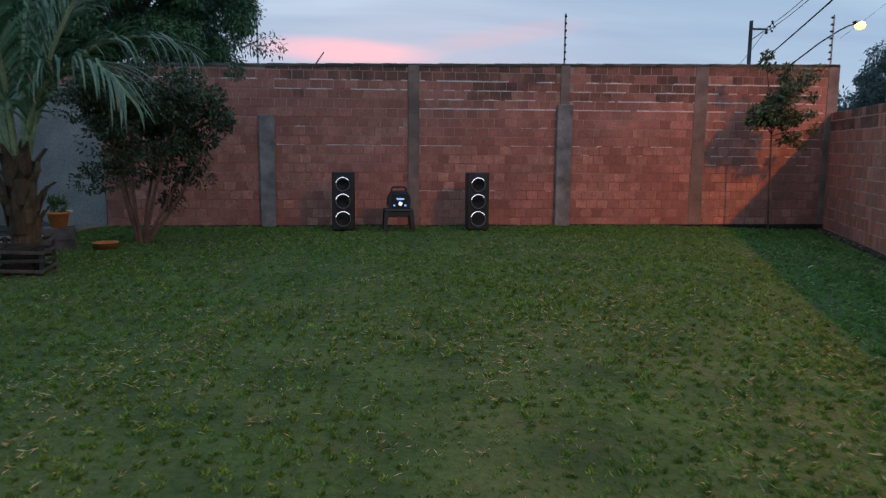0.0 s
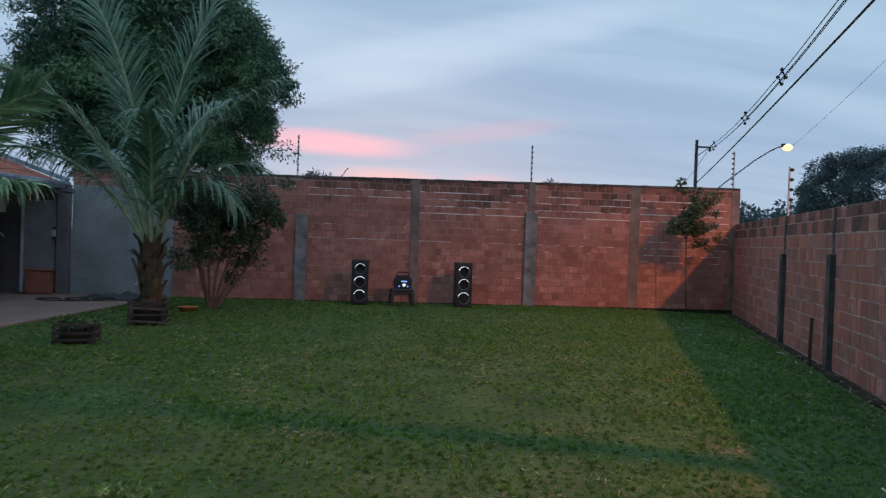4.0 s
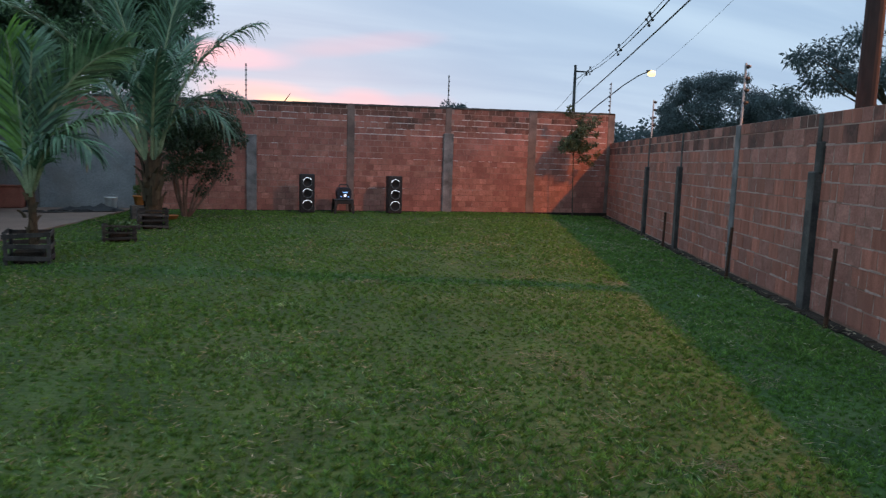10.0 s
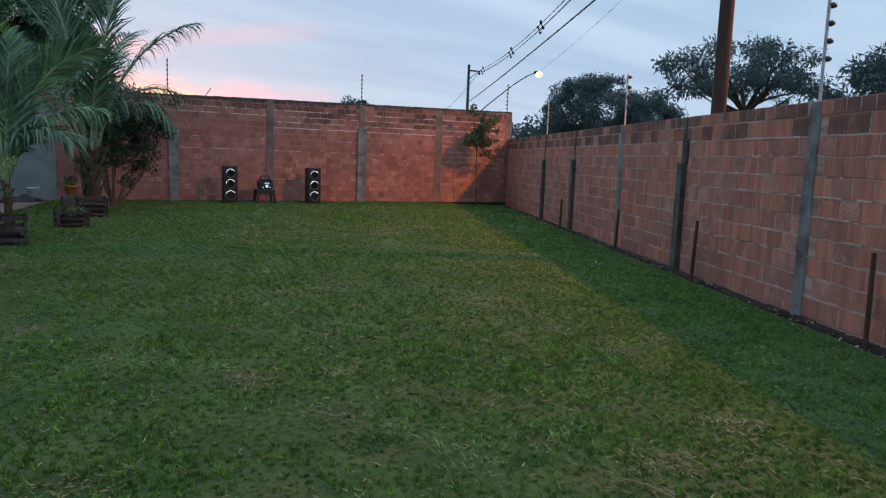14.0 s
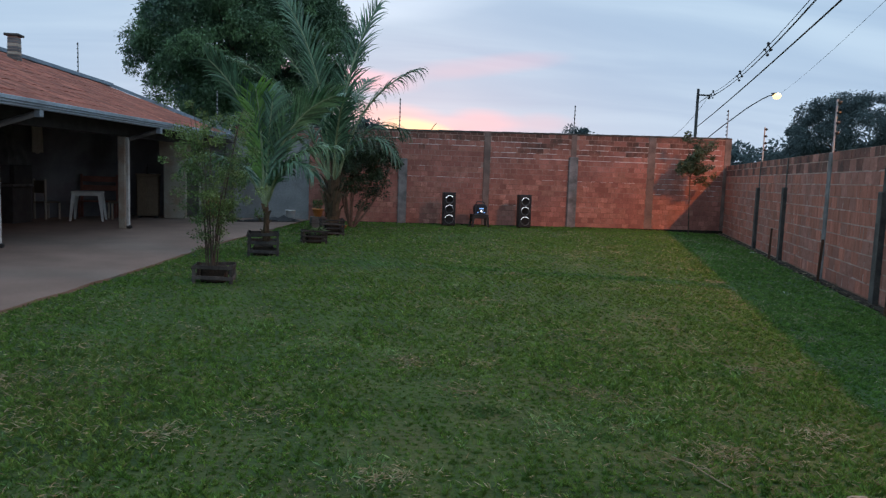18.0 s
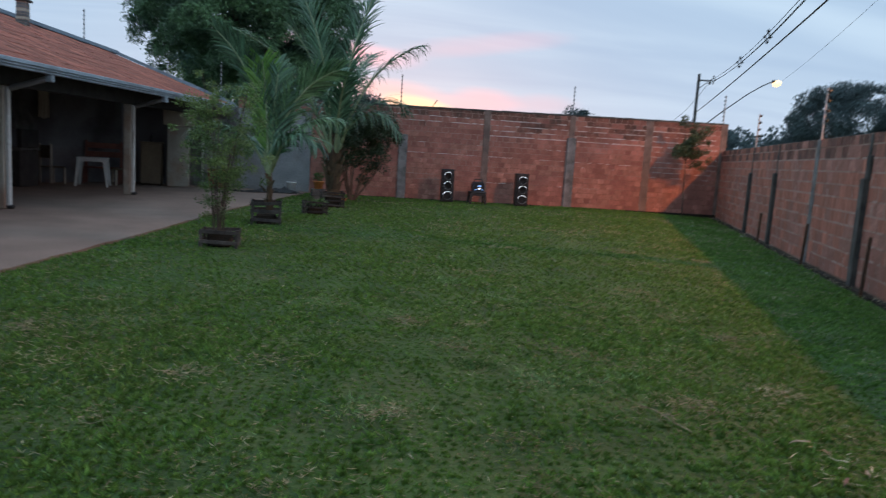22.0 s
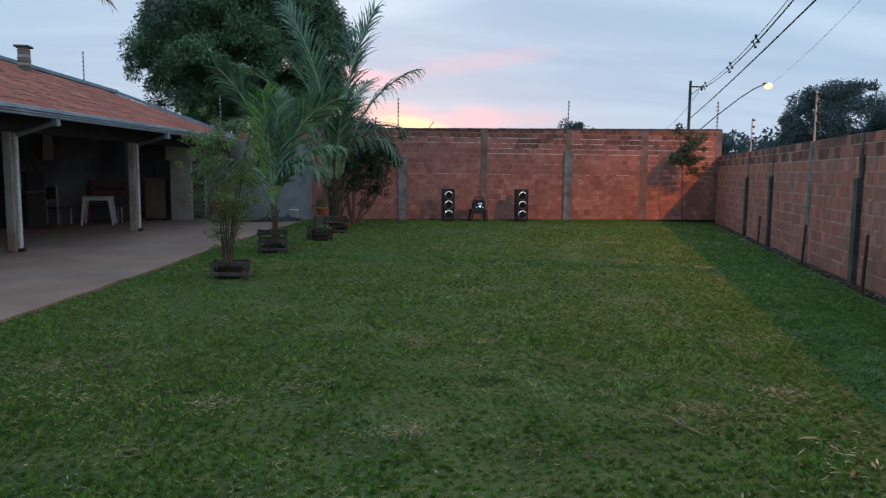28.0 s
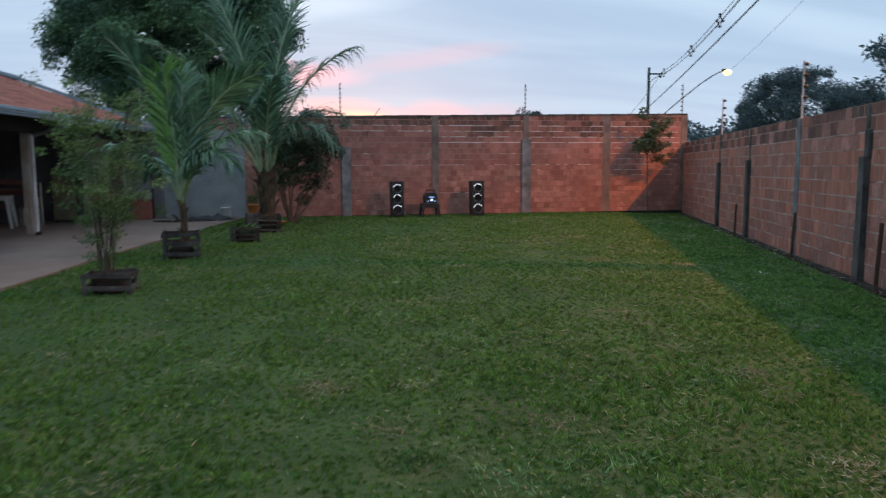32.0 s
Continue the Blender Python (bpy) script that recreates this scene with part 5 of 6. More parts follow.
    lathe(bm, [(0.5, 0.0), (0.5, 0.25), (0.24, 0.75), (0.24, 1.9)], 4, pose(0, 0, 1.35, 0, 0, 45))
    part("hood", bm, M["concrete_dark"], g, "tapering sooty hood")
    for x in (-0.42, 0.42):
        part("side_wall", box(B(), x - 0.06, -0.33, 0.92, x + 0.06, 0.35, 1.36, 0.01), M["timber"], g)


house_end_things()


def plastic_table(place, rz, w, d, h, label, mat="white_plastic"):
    t = thing("plastic_table", place, rz, label, "table", "white plastic tables")
    bm = box(B(), -w / 2, -d / 2, h - 0.035, w / 2, d / 2, h, 0.014)
    part("tabletop", bm, M[mat], t)
    for sx, sy in ((-1, 0), (1, 0)):
        part("apron", box(B(), sx * (w / 2 - 0.05) - 0.012, -d / 2 + 0.06, h - 0.10, sx * (w / 2 - 0.05) + 0.012, d / 2 - 0.06, h - 0.036, 0.004), M[mat], t)
    for sy in (-1, 1):
        part("apron", box(B(), -w / 2 + 0.06, sy * (d / 2 - 0.05) - 0.012, h - 0.10, w / 2 - 0.06, sy * (d / 2 - 0.05) + 0.012, h - 0.036, 0.004), M[mat], t)
    for sx in (-1, 1):
        for sy in (-1, 1):
            bm = B()
            x0, y0 = sx * (w / 2 - 0.06), sy * (d / 2 - 0.06)
            x1, y1 = sx * (w / 2 + 0.02), sy * (d / 2 + 0.02)
            rows = []
            for z, x, y, q in ((h - 0.04, x0, y0, 0.042), (h * 0.5, (x0 + x1) / 2, (y0 + y1) / 2, 0.034), (0.0, x1, y1, 0.024)):
                rows.append([bm.verts.new((x + a * q, y + b * q, z)) for a, b in ((-1, -1), (1, -1), (1, 1), (-1, 1))])
            for p, q in zip(rows, rows[1:]):
                for k in range(4):
                    bm.faces.new((p[k], p[(k + 1) % 4], q[(k + 1) % 4], q[k]))
            bm.faces.new(rows[0])
            bm.faces.new(rows[-1])
            part("leg", bm, M[mat], t)
    return t


plastic_table((-9.72, 9.25, 0.035), 12, 0.70, 0.66, 0.74, "white plastic table standing on the covered patio")
plastic_table((-11.5, 6.5, 0.035), 48, 0.66, 0.66, 0.60, "low grey plastic table in the shade of the patio", "grey_plastic")


def plastic_chair(place, rz, label):
    c = thing("chair", place, rz, label, "chair")
    part("seat", box(B(), -0.22, -0.22, 0.42, 0.22, 0.22, 0.45, 0.012), M["brown"], c)
    part("backrest", box(B(), -0.21, 0.19, 0.66, 0.21, 0.215, 0.98, 0.01), M["brown"], c)
    for x in (-0.2, 0.2):
        part("leg", box(B(), x - 0.02, -0.21, 0, x + 0.02, -0.17, 0.42, 0.005), M["cream"], c)
        part("back_leg", box(B(), x - 0.02, 0.18, 0, x + 0.02, 0.225, 1.02, 0.005), M["cream"], c, "pale upright of the chair")
    return c


plastic_chair((-9.25, 10.05, 0.035), -60, "wooden chair with pale uprights beside the white table")


def patio_clutter():
    b = thing("bench", (-9.85, 10.35, 0.035), 8, "red-brown wooden bench behind the white table", "bench")
    part("seat", box(B(), -0.48, -0.2, 0.42, 0.48, 0.2, 0.46, 0.01), M["bench_red"], b)
    for z in (0.72, 0.96):
        part("back_rail", box(B(), -0.48, 0.18, z, 0.48, 0.21, z + 0.15, 0.008), M["bench_red"], b)
    for x in (-0.44, 0.44):
        part("leg", box(B(), x - 0.03, -0.19, 0, x + 0.03, -0.13, 0.42, 0.006), M["bench_red"], b)
        part("back_post", box(B(), x - 0.03, 0.15, 0, x + 0.03, 0.21, 1.16, 0.006), M["bench_red"], b)
    plastic_chair((-10.75, 9.35, 0.035), 150, "wooden chair with pale uprights in the shade of the patio")
    # cloth on a peg of the back wall
    c = thing("hanging_cloth", (-11.0, 9.36, 0), 62, "pale brown cloth hanging on the dark patio wall", "cloth")
    bm = B()
    n = 10
    rows = []
    for j in range(8):
        z = 2.5 - 0.8 * j / 7
        rows.append([bm.verts.new((0.32 * (i / n - 0.5) * (0.92 + 0.1 * j / 7), -0.05 - 0.02 * math.sin(i * 1.9 + j * 0.3), z + 0.02 * math.sin(i * 0.9) * (j == 7))) for i in range(n + 1)])
    back = [[bm.verts.new((v.co.x, v.co.y + 0.008, v.co.z)) for v in row] for row in rows]
    for g, flip in ((rows, 1), (back, -1)):
        for j in range(7):
            for i in range(n):
                bm.faces.new((g[j][i], g[j][i + 1], g[j + 1][i + 1], g[j + 1][i])[::flip])
    part("fabric", bm, M["cream"], c, "", True)
    part("peg", tube(B(), [(0, 0.12, 2.5), (0, -0.06, 2.49)], 0.012, 6), M["rust"], c)


patio_clutter()

# ---- crates, loudspeakers, rods and poles ----
def crate(place, rz, w, d, h, rows, label, fill=0.7):
    c = thing("crate", place, rz, label, "crate", "wooden planting crates")
    r = random.Random(int(abs(place[0] * 100)))
    for sx in (-1, 1):
        for sy in (-1, 1):
            part("corner_post", box(B(), sx * (w / 2 - 0.022) - 0.02, sy * (d / 2 - 0.022) - 0.02, -0.03, sx * (w / 2 - 0.022) + 0.02, sy * (d / 2 - 0.022) + 0.02, h * (1 - 0.42 / rows) + r.uniform(-0.02, 0.015), 0.004), M["wood_dark"], c)
    sh = h / rows * 0.36
    for k in range(rows):
        z = h * (k + 0.2) / rows
        for s in (-1, 1):
            j = r.uniform(-0.012, 0.012)
            t = Matrix.Rotation(radians(r.uniform(-3.5, 3.5)), 4, "Y")
            part("slat", box(B(), -w / 2, s * d / 2 - 0.007, z + j, w / 2, s * d / 2 + 0.007, z + j + sh, 0.003, t), M["wood_dark"], c)
            t = Matrix.Rotation(radians(r.uniform(-3.5, 3.5)), 4, "X")
            part("slat", box(B(), s * w / 2 - 0.007, -d / 2 + 0.008, z - j, s * w / 2 + 0.007, d / 2 - 0.008, z - j + sh, 0.003, t), M["wood_dark"], c)
    bm = box(B(), -w / 2 + 0.09, -d / 2 + 0.09, -0.03, w / 2 - 0.09, d / 2 - 0.09, h * fill, 0.03)
    part("earth", bm, M["dirt"], c, "dark potting earth")
    return c


crate((-3.5, 7.1, 0.02), 8, 0.54, 0.5, 0.40, 4, "dark weathered slatted crate round the tall palm's foot")
crate((-4.53, 2.72, 0.02), 6, 0.52, 0.48, 0.46, 3, "open slatted wooden crate round the young palm's foot", 0.35)
crate((-3.8, 5.05, 0.02), 10, 0.50, 0.44, 0.29, 3, "low slatted crate with sparse low plants")
crate((-4.77, -0.36, 0.02), 4, 0.50, 0.46, 0.27, 2, "low slatted crate round the shrub's foot")


def low_plants():
    r = np.random.default_rng(77)
    root = thing("low_plant", (-3.8, 5.05, 0.2), 0, "sparse low green plants growing in the crate", "plant")
    clumps = [(r.uniform(-0.18, 0.18), r.uniform(-0.15, 0.15), r.uniform(0.03, 0.1), 0.07) for _ in range(12)]
    part("leaves", crown_leaves("leaves", clumps, 16, 0.09, 0.04, M["shrub_dark"], r, droop=-0.3, shell=0.2), None, root)


low_plants()


def arc_ring(bm, r0, r1, z0, z1, a0, a1, n=24):
    rows = []
    for i in range(n + 1):
        a = radians(a0 + (a1 - a0) * i / n)
        rows.append([bm.verts.new((rr * math.cos(a), rr * math.sin(a), z)) for rr, z in ((r0, z0), (r1, z0), (r1, z1), (r0, z1))])
    for p, q in zip(rows, rows[1:]):
        for k in range(4):
            bm.faces.new((p[k], p[(k + 1) % 4], q[(k + 1) % 4], q[k]))
    if abs(a1 - a0) < 359:
        bm.faces.new(rows[0])
        bm.faces.new(rows[-1])
    return bm


def speaker(place, rz, lean, label):
    s = thing("loudspeaker_tower", place, rz, label, "loudspeaker", "loudspeaker towers")
    T = Matrix.Rotation(radians(lean), 4, "X")
    w, d, h = 0.37, 0.36, 1.0
    part("cabinet", box(B(), -w / 2, -d / 2, 0.02, w / 2, d / 2, h, 0.014, T), M["cabinet"], s, "black vinyl covered box")
    for x in (-0.13, 0.13):
        for y in (-0.12, 0.12):
            part("foot", lathe(B(), [(0.02, 0.0), (0.024, 0.02)], 8, T @ pose(x, y, 0.0)), M["black"], s)
    for z, rad, lit in ((0.205, 0.142, 1), (0.505, 0.135, 0), (0.79, 0.13, 0)):
        F = T @ Matrix.Translation((0, -d / 2, z)) @ Matrix.Rotation(radians(90), 4, "X")
        wf = part("woofer", lathe(B(), [(rad, 0.0), (rad, 0.014), (rad * 0.86, 0.02), (rad * 0.8, 0.008), (rad * 0.34, -0.05), (rad * 0.30, -0.03), (rad * 0.16, -0.012), (0.004, -0.008)], 28, F), M["cone"], s, "black cone", True)
        bm = arc_ring(B(), rad * 0.86, rad * 0.94, 0.012, 0.026, 35, 165)
        bmesh.ops.transform(bm, matrix=F, verts=bm.verts[:])
        part("light_ring", bm, M["led"], wf, "glowing white arc of the light ring")
        bm = arc_ring(B(), rad * 0.82, rad * 0.92, 0.012, 0.024, 166, 384)
        bmesh.ops.transform(bm, matrix=F, verts=bm.verts[:])
        part("light_ring", bm, M["led_off"], wf, "unlit part of the light ring")
    part("port", lathe(B(), [(0.03, 0.0), (0.03, 0.006), (0.024, 0.004), (0.022, -0.02)], 14, T @ Matrix.Translation((0.12, -d / 2, 0.36)) @ Matrix.Rotation(radians(90), 4, "X")), M["black"], s)
    return s


speaker((-0.19, 11.17, 0.0), 0, -1.5, "black three-woofer loudspeaker tower with light rings on the grass")
speaker((2.10, 11.14, 0.0), 0, -1.5, "black three-woofer loudspeaker tower with light rings on the grass")


def stool_and_stereo():
    st = thing("stool", (0.74, 11.15, 0.0), 4, "black plastic stool carrying a small stereo", "stool")
    part("seat", box(B(), -0.25, -0.19, 0.33, 0.25, 0.19, 0.375, 0.018), M["black"], st)
    for sx in (-1, 1):
        for sy in (-1, 1):
            bm = B()
            rows = []
            for z, x, q in ((0.34, 0.205, 0.038), (0.18, 0.225, 0.032), (-0.01, 0.245, 0.028)):
                rows.append([bm.verts.new((sx * x + a * q, sy * (x - 0.055) + b * q, z)) for a, b in ((-1, -1), (1, -1), (1, 1), (-1, 1))])
            for p, q in zip(rows, rows[1:]):
                for k in range(4):
                    bm.faces.new((p[k], p[(k + 1) % 4], q[(k + 1) % 4], q[k]))
            bm.faces.new(rows[0])
            bm.faces.new(rows[-1])
            part("leg", bm, M["black"], st)
    for sy in (-1, 1):
        part("apron", box(B(), -0.19, sy * 0.165 - 0.012, 0.25, 0.19, sy * 0.165 + 0.012, 0.332, 0.006), M["black"], st)
    for sx in (-1, 1):
        part("apron", box(B(), sx * 0.22 - 0.012, -0.14, 0.25, sx * 0.22 + 0.012, 0.14, 0.332, 0.006), M["black"], st)
    m = thing("stereo", (0.75, 11.13, 0.375), 4, "small dark blue stereo with a glowing display", "stereo")
    bm = B()
    prof = [(-0.15, 0.0), (-0.18, 0.04), (-0.185, 0.22), (-0.13, 0.30), (0.13, 0.30), (0.185, 0.22), (0.18, 0.04), (0.15, 0.0)]
    fr = [bm.verts.new((x, -0.12, z)) for x, z in prof]
    bk = [bm.verts.new((x, 0.12, z)) for x, z in prof]
    bm.faces.new(fr)
    bm.faces.new(bk[::-1])
    for i in range(8):
        bm.faces.new((fr[i], bk[i], bk[(i + 1) % 8], fr[(i + 1) % 8]))
    part("body", bm, M["blue_body"], m)
    part("front_panel", box(B(), -0.13, -0.128, 0.03, 0.13, -0.1205, 0.26, 0.003), M["cone"], m, "glossy black front panel")
    part("display", box(B(), -0.05, -0.136, 0.16, 0.08, -0.1285, 0.19, 0.002), M["led_blue"], m, "lit pale blue display")
    bm = lathe(B(), [(0.03, 0.0), (0.034, 0.006), (0.02, 0.01)], 18, Matrix.Translation((0.015, -0.1285, 0.095)) @ Matrix.Rotation(radians(90), 4, "X"))
    part("volume_dial", bm, M["led"], m, "bright white glowing dial")
    for x in (-0.09, 0.1):
        part("knob", lathe(B(), [(0.018, 0), (0.016, 0.016), (0.004, 0.018)], 12, Matrix.Translation((x, -0.1285, 0.065)) @ Matrix.Rotation(radians(90), 4, "X")), M["led_blue"], m, "blue lit knob")
    grip = [(-0.12, 0, 0.295), (-0.125, 0, 0.345), (-0.09, 0, 0.37), (0.09, 0, 0.37), (0.125, 0, 0.345), (0.12, 0, 0.295)]
    part("handle", tube(B(), grip, 0.016, 8), M["black"], m, "black carrying handle", True)
    for sx in (-1, 1):
        bm = lathe(B(), [(0.08, 0.0), (0.082, 0.012), (0.06, 0.014), (0.02, 0.004)], 18, Matrix.Translation((sx * 0.184, 0, 0.14)) @ Matrix.Rotation(radians(sx * 90), 4, "Y"))
        part("side_speaker", bm, M["cone"], m, "round black side speaker", True)


stool_and_stereo()


def fence_rod(place, z0, z1, label, side=(1, 0), bars=6, step=0.125, size=1.0):
    """Electric fence post with insulators."""
    f = thing("electric_fence_post", (*place, z0), 0, label, "fence post", "electric fence posts on the walls")
    h = z1 - z0
    part("rod", tube(B(), [(0, 0, -0.1), (0, 0, h)], 0.016, 8), M["rod"], f, "pale metal rod")
    sx, sy = side
    for k in range(bars):
        z = h - 0.05 - step * k
        if z < 0.05:
            break
        bm = B()
        tube(bm, [(0, 0, z), (sx * 0.03 * size, sy * 0.03 * size, z), (sx * 0.055 * size, sy * 0.055 * size, z)], [0.016 * size, 0.025 * size, 0.014 * size], 7)
        part("insulator", bm, M["black"], f, "black insulator")
    return f


for x, z1 in ((-1.68, 3.77), (3.76, 3.81), (8.82, 3.9)):
    fence_rod((x, BACK_Y + 0.07), back_top(x) - 0.02, z1, "pale electric fence post with black insulators on the brick wall", (0, -1) if x < 8 else (-1, 0), 7)
fence_rod((-7.05, 12.0), 2.5, 3.72, "pale electric fence post behind the palm", (0, -1))
fence_rod((-10.9, 11.98), 3.35, 4.9, "electric fence post rising behind the tiled roof", (0, -1), 9)
for x, y, z1 in ((6.95, 6.85, 2.95), (5.0, 1.42, 2.99), (3.07, -3.83, 3.08)):
    q = SIDE_B + SIDE_U * side_s(x, y) - SIDE_N * 0.015
    fence_rod((q.x, q.y), SIDE_TOP - 0.05, z1, "pale electric fence post with black insulators on the side wall", (-SIDE_N.x, -SIDE_N.y), 4, 0.17, 1.3)


def stake(x, y, h, lean):
    s = side_s(x, y)
    foot = SIDE_B + SIDE_U * s + SIDE_N * 0.17
    k = thing("iron_stake", (foot.x, foot.y, -0.12), 0, "rusty iron stake leaning by the side wall", "stake", "iron stakes along the wall")
    top = SIDE_U * lean - SIDE_N * 0.03 + Vector((0, 0, h + 0.12))
    part("bar", tube(B(), [(0, 0, -0.1), (top.x * 0.5, top.y * 0.5, top.z * 0.5), tuple(top)], [0.024, 0.024, 0.022], 6), M["rust"], k)


stake(6.1, 4.55, 0.59, 0.06)
stake(4.85, 1.02, 0.65, -0.02)
stake(3.75, -1.82, 0.72, 0.0)
stake(2.5, -4.98, 0.75, 0.06)


def cable(name, a, b, sag, r, label, n=24, group=""):
    c = thing(name, (0, 0, 0), 0, label, "cable", group)
    a, b = Vector(a), Vector(b)
    pts = [a.lerp(b, t) - Vector((0, 0, 4 * sag * t * (1 - t))) for t in np.linspace(0, 1, n)]
    part("strand", tube(B(), pts, r, 5), M["wire"], c)
    return c, pts


def street():
    # the pole beyond the corner and its long lamp arm
    p = thing("utility_pole", (16.4, 29.5, -0.06), 0, "dark utility pole beyond the wall's corner", "utility pole")
    part("shaft", tube(B(), [(0, 0, -0.3), (0, 0, 7.0)], [0.105, 0.075], 12), M["pole_dark"], p)
    part("bracket", box(B(), 0.0, -0.04, 6.62, 0.75, 0.04, 6.70, 0.01), M["pole_dark"], p)
    part("stay", tube(B(), [(0.05, 0, 6.2), (0.6, 0, 6.6)], 0.02, 6), M["pole_dark"], p)
    part("insulator", lathe(B(), [(0.04, 0), (0.07, 0.05), (0.05, 0.1), (0.06, 0.15), (0.02, 0.2)], 10, pose(0.7, 0, 6.45)), M["pole_dark"], p)
    l = thing("street_lamp", (16.4, 29.5, 0), 0, "lit sodium street lamp on a long curved arm", "street lamp")
    arm = [(0.15, -0.1, 3.7), (1.2, -0.7, 4.8), (2.3, -1.35, 5.85), (2.9, -1.7, 6.32), (3.2, -1.88, 6.5), (3.45, -1.98, 6.56)]
    part("arm", tube(B(), arm, [0.03] * 6, 8), M["pole_dark"], l, "", True)
    head = part("head", box(B(), 3.32, -2.06, 6.58, 3.62, -1.86, 6.67, 0.03), M["pole_dark"], l, "lamp housing")
    # bulb made larger than life, so its shape includes some of the halo
    part("bulb", lathe(B(), [(0.05, -0.17), (0.18, -0.12), (0.23, 0.0), (0.18, 0.12), (0.05, 0.17)], 14, pose(3.62, -1.97, 6.5)), M["lamp_glow"], head, "glowing orange lamp glass", True)
    # the pole just outside the side wall
    q = thing("utility_pole", (5.12, -0.66, -0.06), 0, "thick reddish-brown utility pole outside the side wall", "utility pole")
    part("shaft", tube(B(), [(0, 0, -0.3), (0, 0, 9.2)], [0.118, 0.088], 16), M["pole_brown"], q)
    part("crossarm", box(B(), -0.6, -0.05, 8.2, 0.6, 0.05, 8.3, 0.01), M["pole_brown"], q)
    # a lamp of the same kind, high outside the wall
    s = thing("street_lamp", (LAMP.x + 1.3, LAMP.y + 0.6, -0.06), 0, "street lamp over the road outside the side wall", "street lamp")
    part("shaft", tube(B(), [(0, 0, -0.3), (0, 0, 8.3)], [0.13, 0.08], 12), M["pole_dark"], s)
    part("arm", tube(B(), [(0, 0, 8.25), (-0.6, -0.28, 8.95), (-1.25, -0.58, 9.29)], 0.03, 8), M["pole_dark"], s)
    part("head", box(B(), -1.5, -0.75, 9.27, -1.1, -0.45, 9.37, 0.03), M["pole_dark"], s)
    # bundle of lines with spacers, and the lower telephone cable
    A, Bp = Vector((17.1, 29.5, 6.66)), Vector((5.12, -0.66, 6.7))
    offs = ((0, 0.0), (0.0, -0.16), (0.1, -0.08))
    strands = []
    for dx, dz in offs:
        c, pts = cable("power_line", A + Vector((dx, 0, dz)), Bp + Vector((dx, 0, dz)), 0.6, 0.012, "thin dark overhead power line between the poles", group="overhead lines")
        strands.append(pts)
    for k in (0.045, 0.36, 0.555):
        c0 = A.lerp(Bp, k) - Vector((0, 0, 4 * 0.6 * k * (1 - k))) + Vector((0.04, 0, -0.08))
        sp = thing("line_spacer", c0, 0, "diamond shaped dark spacer on the power lines", "line spacer", "spacers on the lines")
        bm = B()
        tube(bm, [(0, 0, 0.17), (0.10, 0, 0), (0, 0, -0.17), (-0.10, 0, 0), (0, 0, 0.17)], 0.022, 6)
        part("frame", bm, M["wire"], sp)
        part("hook", tube(B(), [(0, 0, 0.17), (0, 0, 0.25)], 0.022, 6), M["wire"], sp)
        for cx, cz in ((0.11, 0.0), (-0.11, 0.0), (0.0, -0.18), (0.0, 0.2)):
            part("clamp", lathe(B(), [(0.02, -0.04), (0.05, -0.02), (0.05, 0.02), (0.02, 0.04)], 8, pose(cx, 0, cz)), M["wire"], sp)
    cable("telephone_cable", (16.4, 29.45, 4.75), (5.2, -0.5, 5.6), 0.1, 0.022, "black telephone cable climbing towards the near pole", group="overhead lines")
    cable("telephone_cable", (16.5, 29.5, 4.4), (19.6, 45.0, 4.5), 0.3, 0.018, "black telephone cable running on behind the wall", group="overhead lines")
    cable("power_line", (17.1, 29.5, 6.6), (22.0, 46.0, 5.0), 0.4, 0.012, "thin dark overhead power line between the poles", group="overhead lines")
    cable("power_line", (30.0, 44.0, 8.6), (8.5, -2.0, 9.4), 0.5, 0.008, "very thin high overhead line", group="overhead lines")


street()


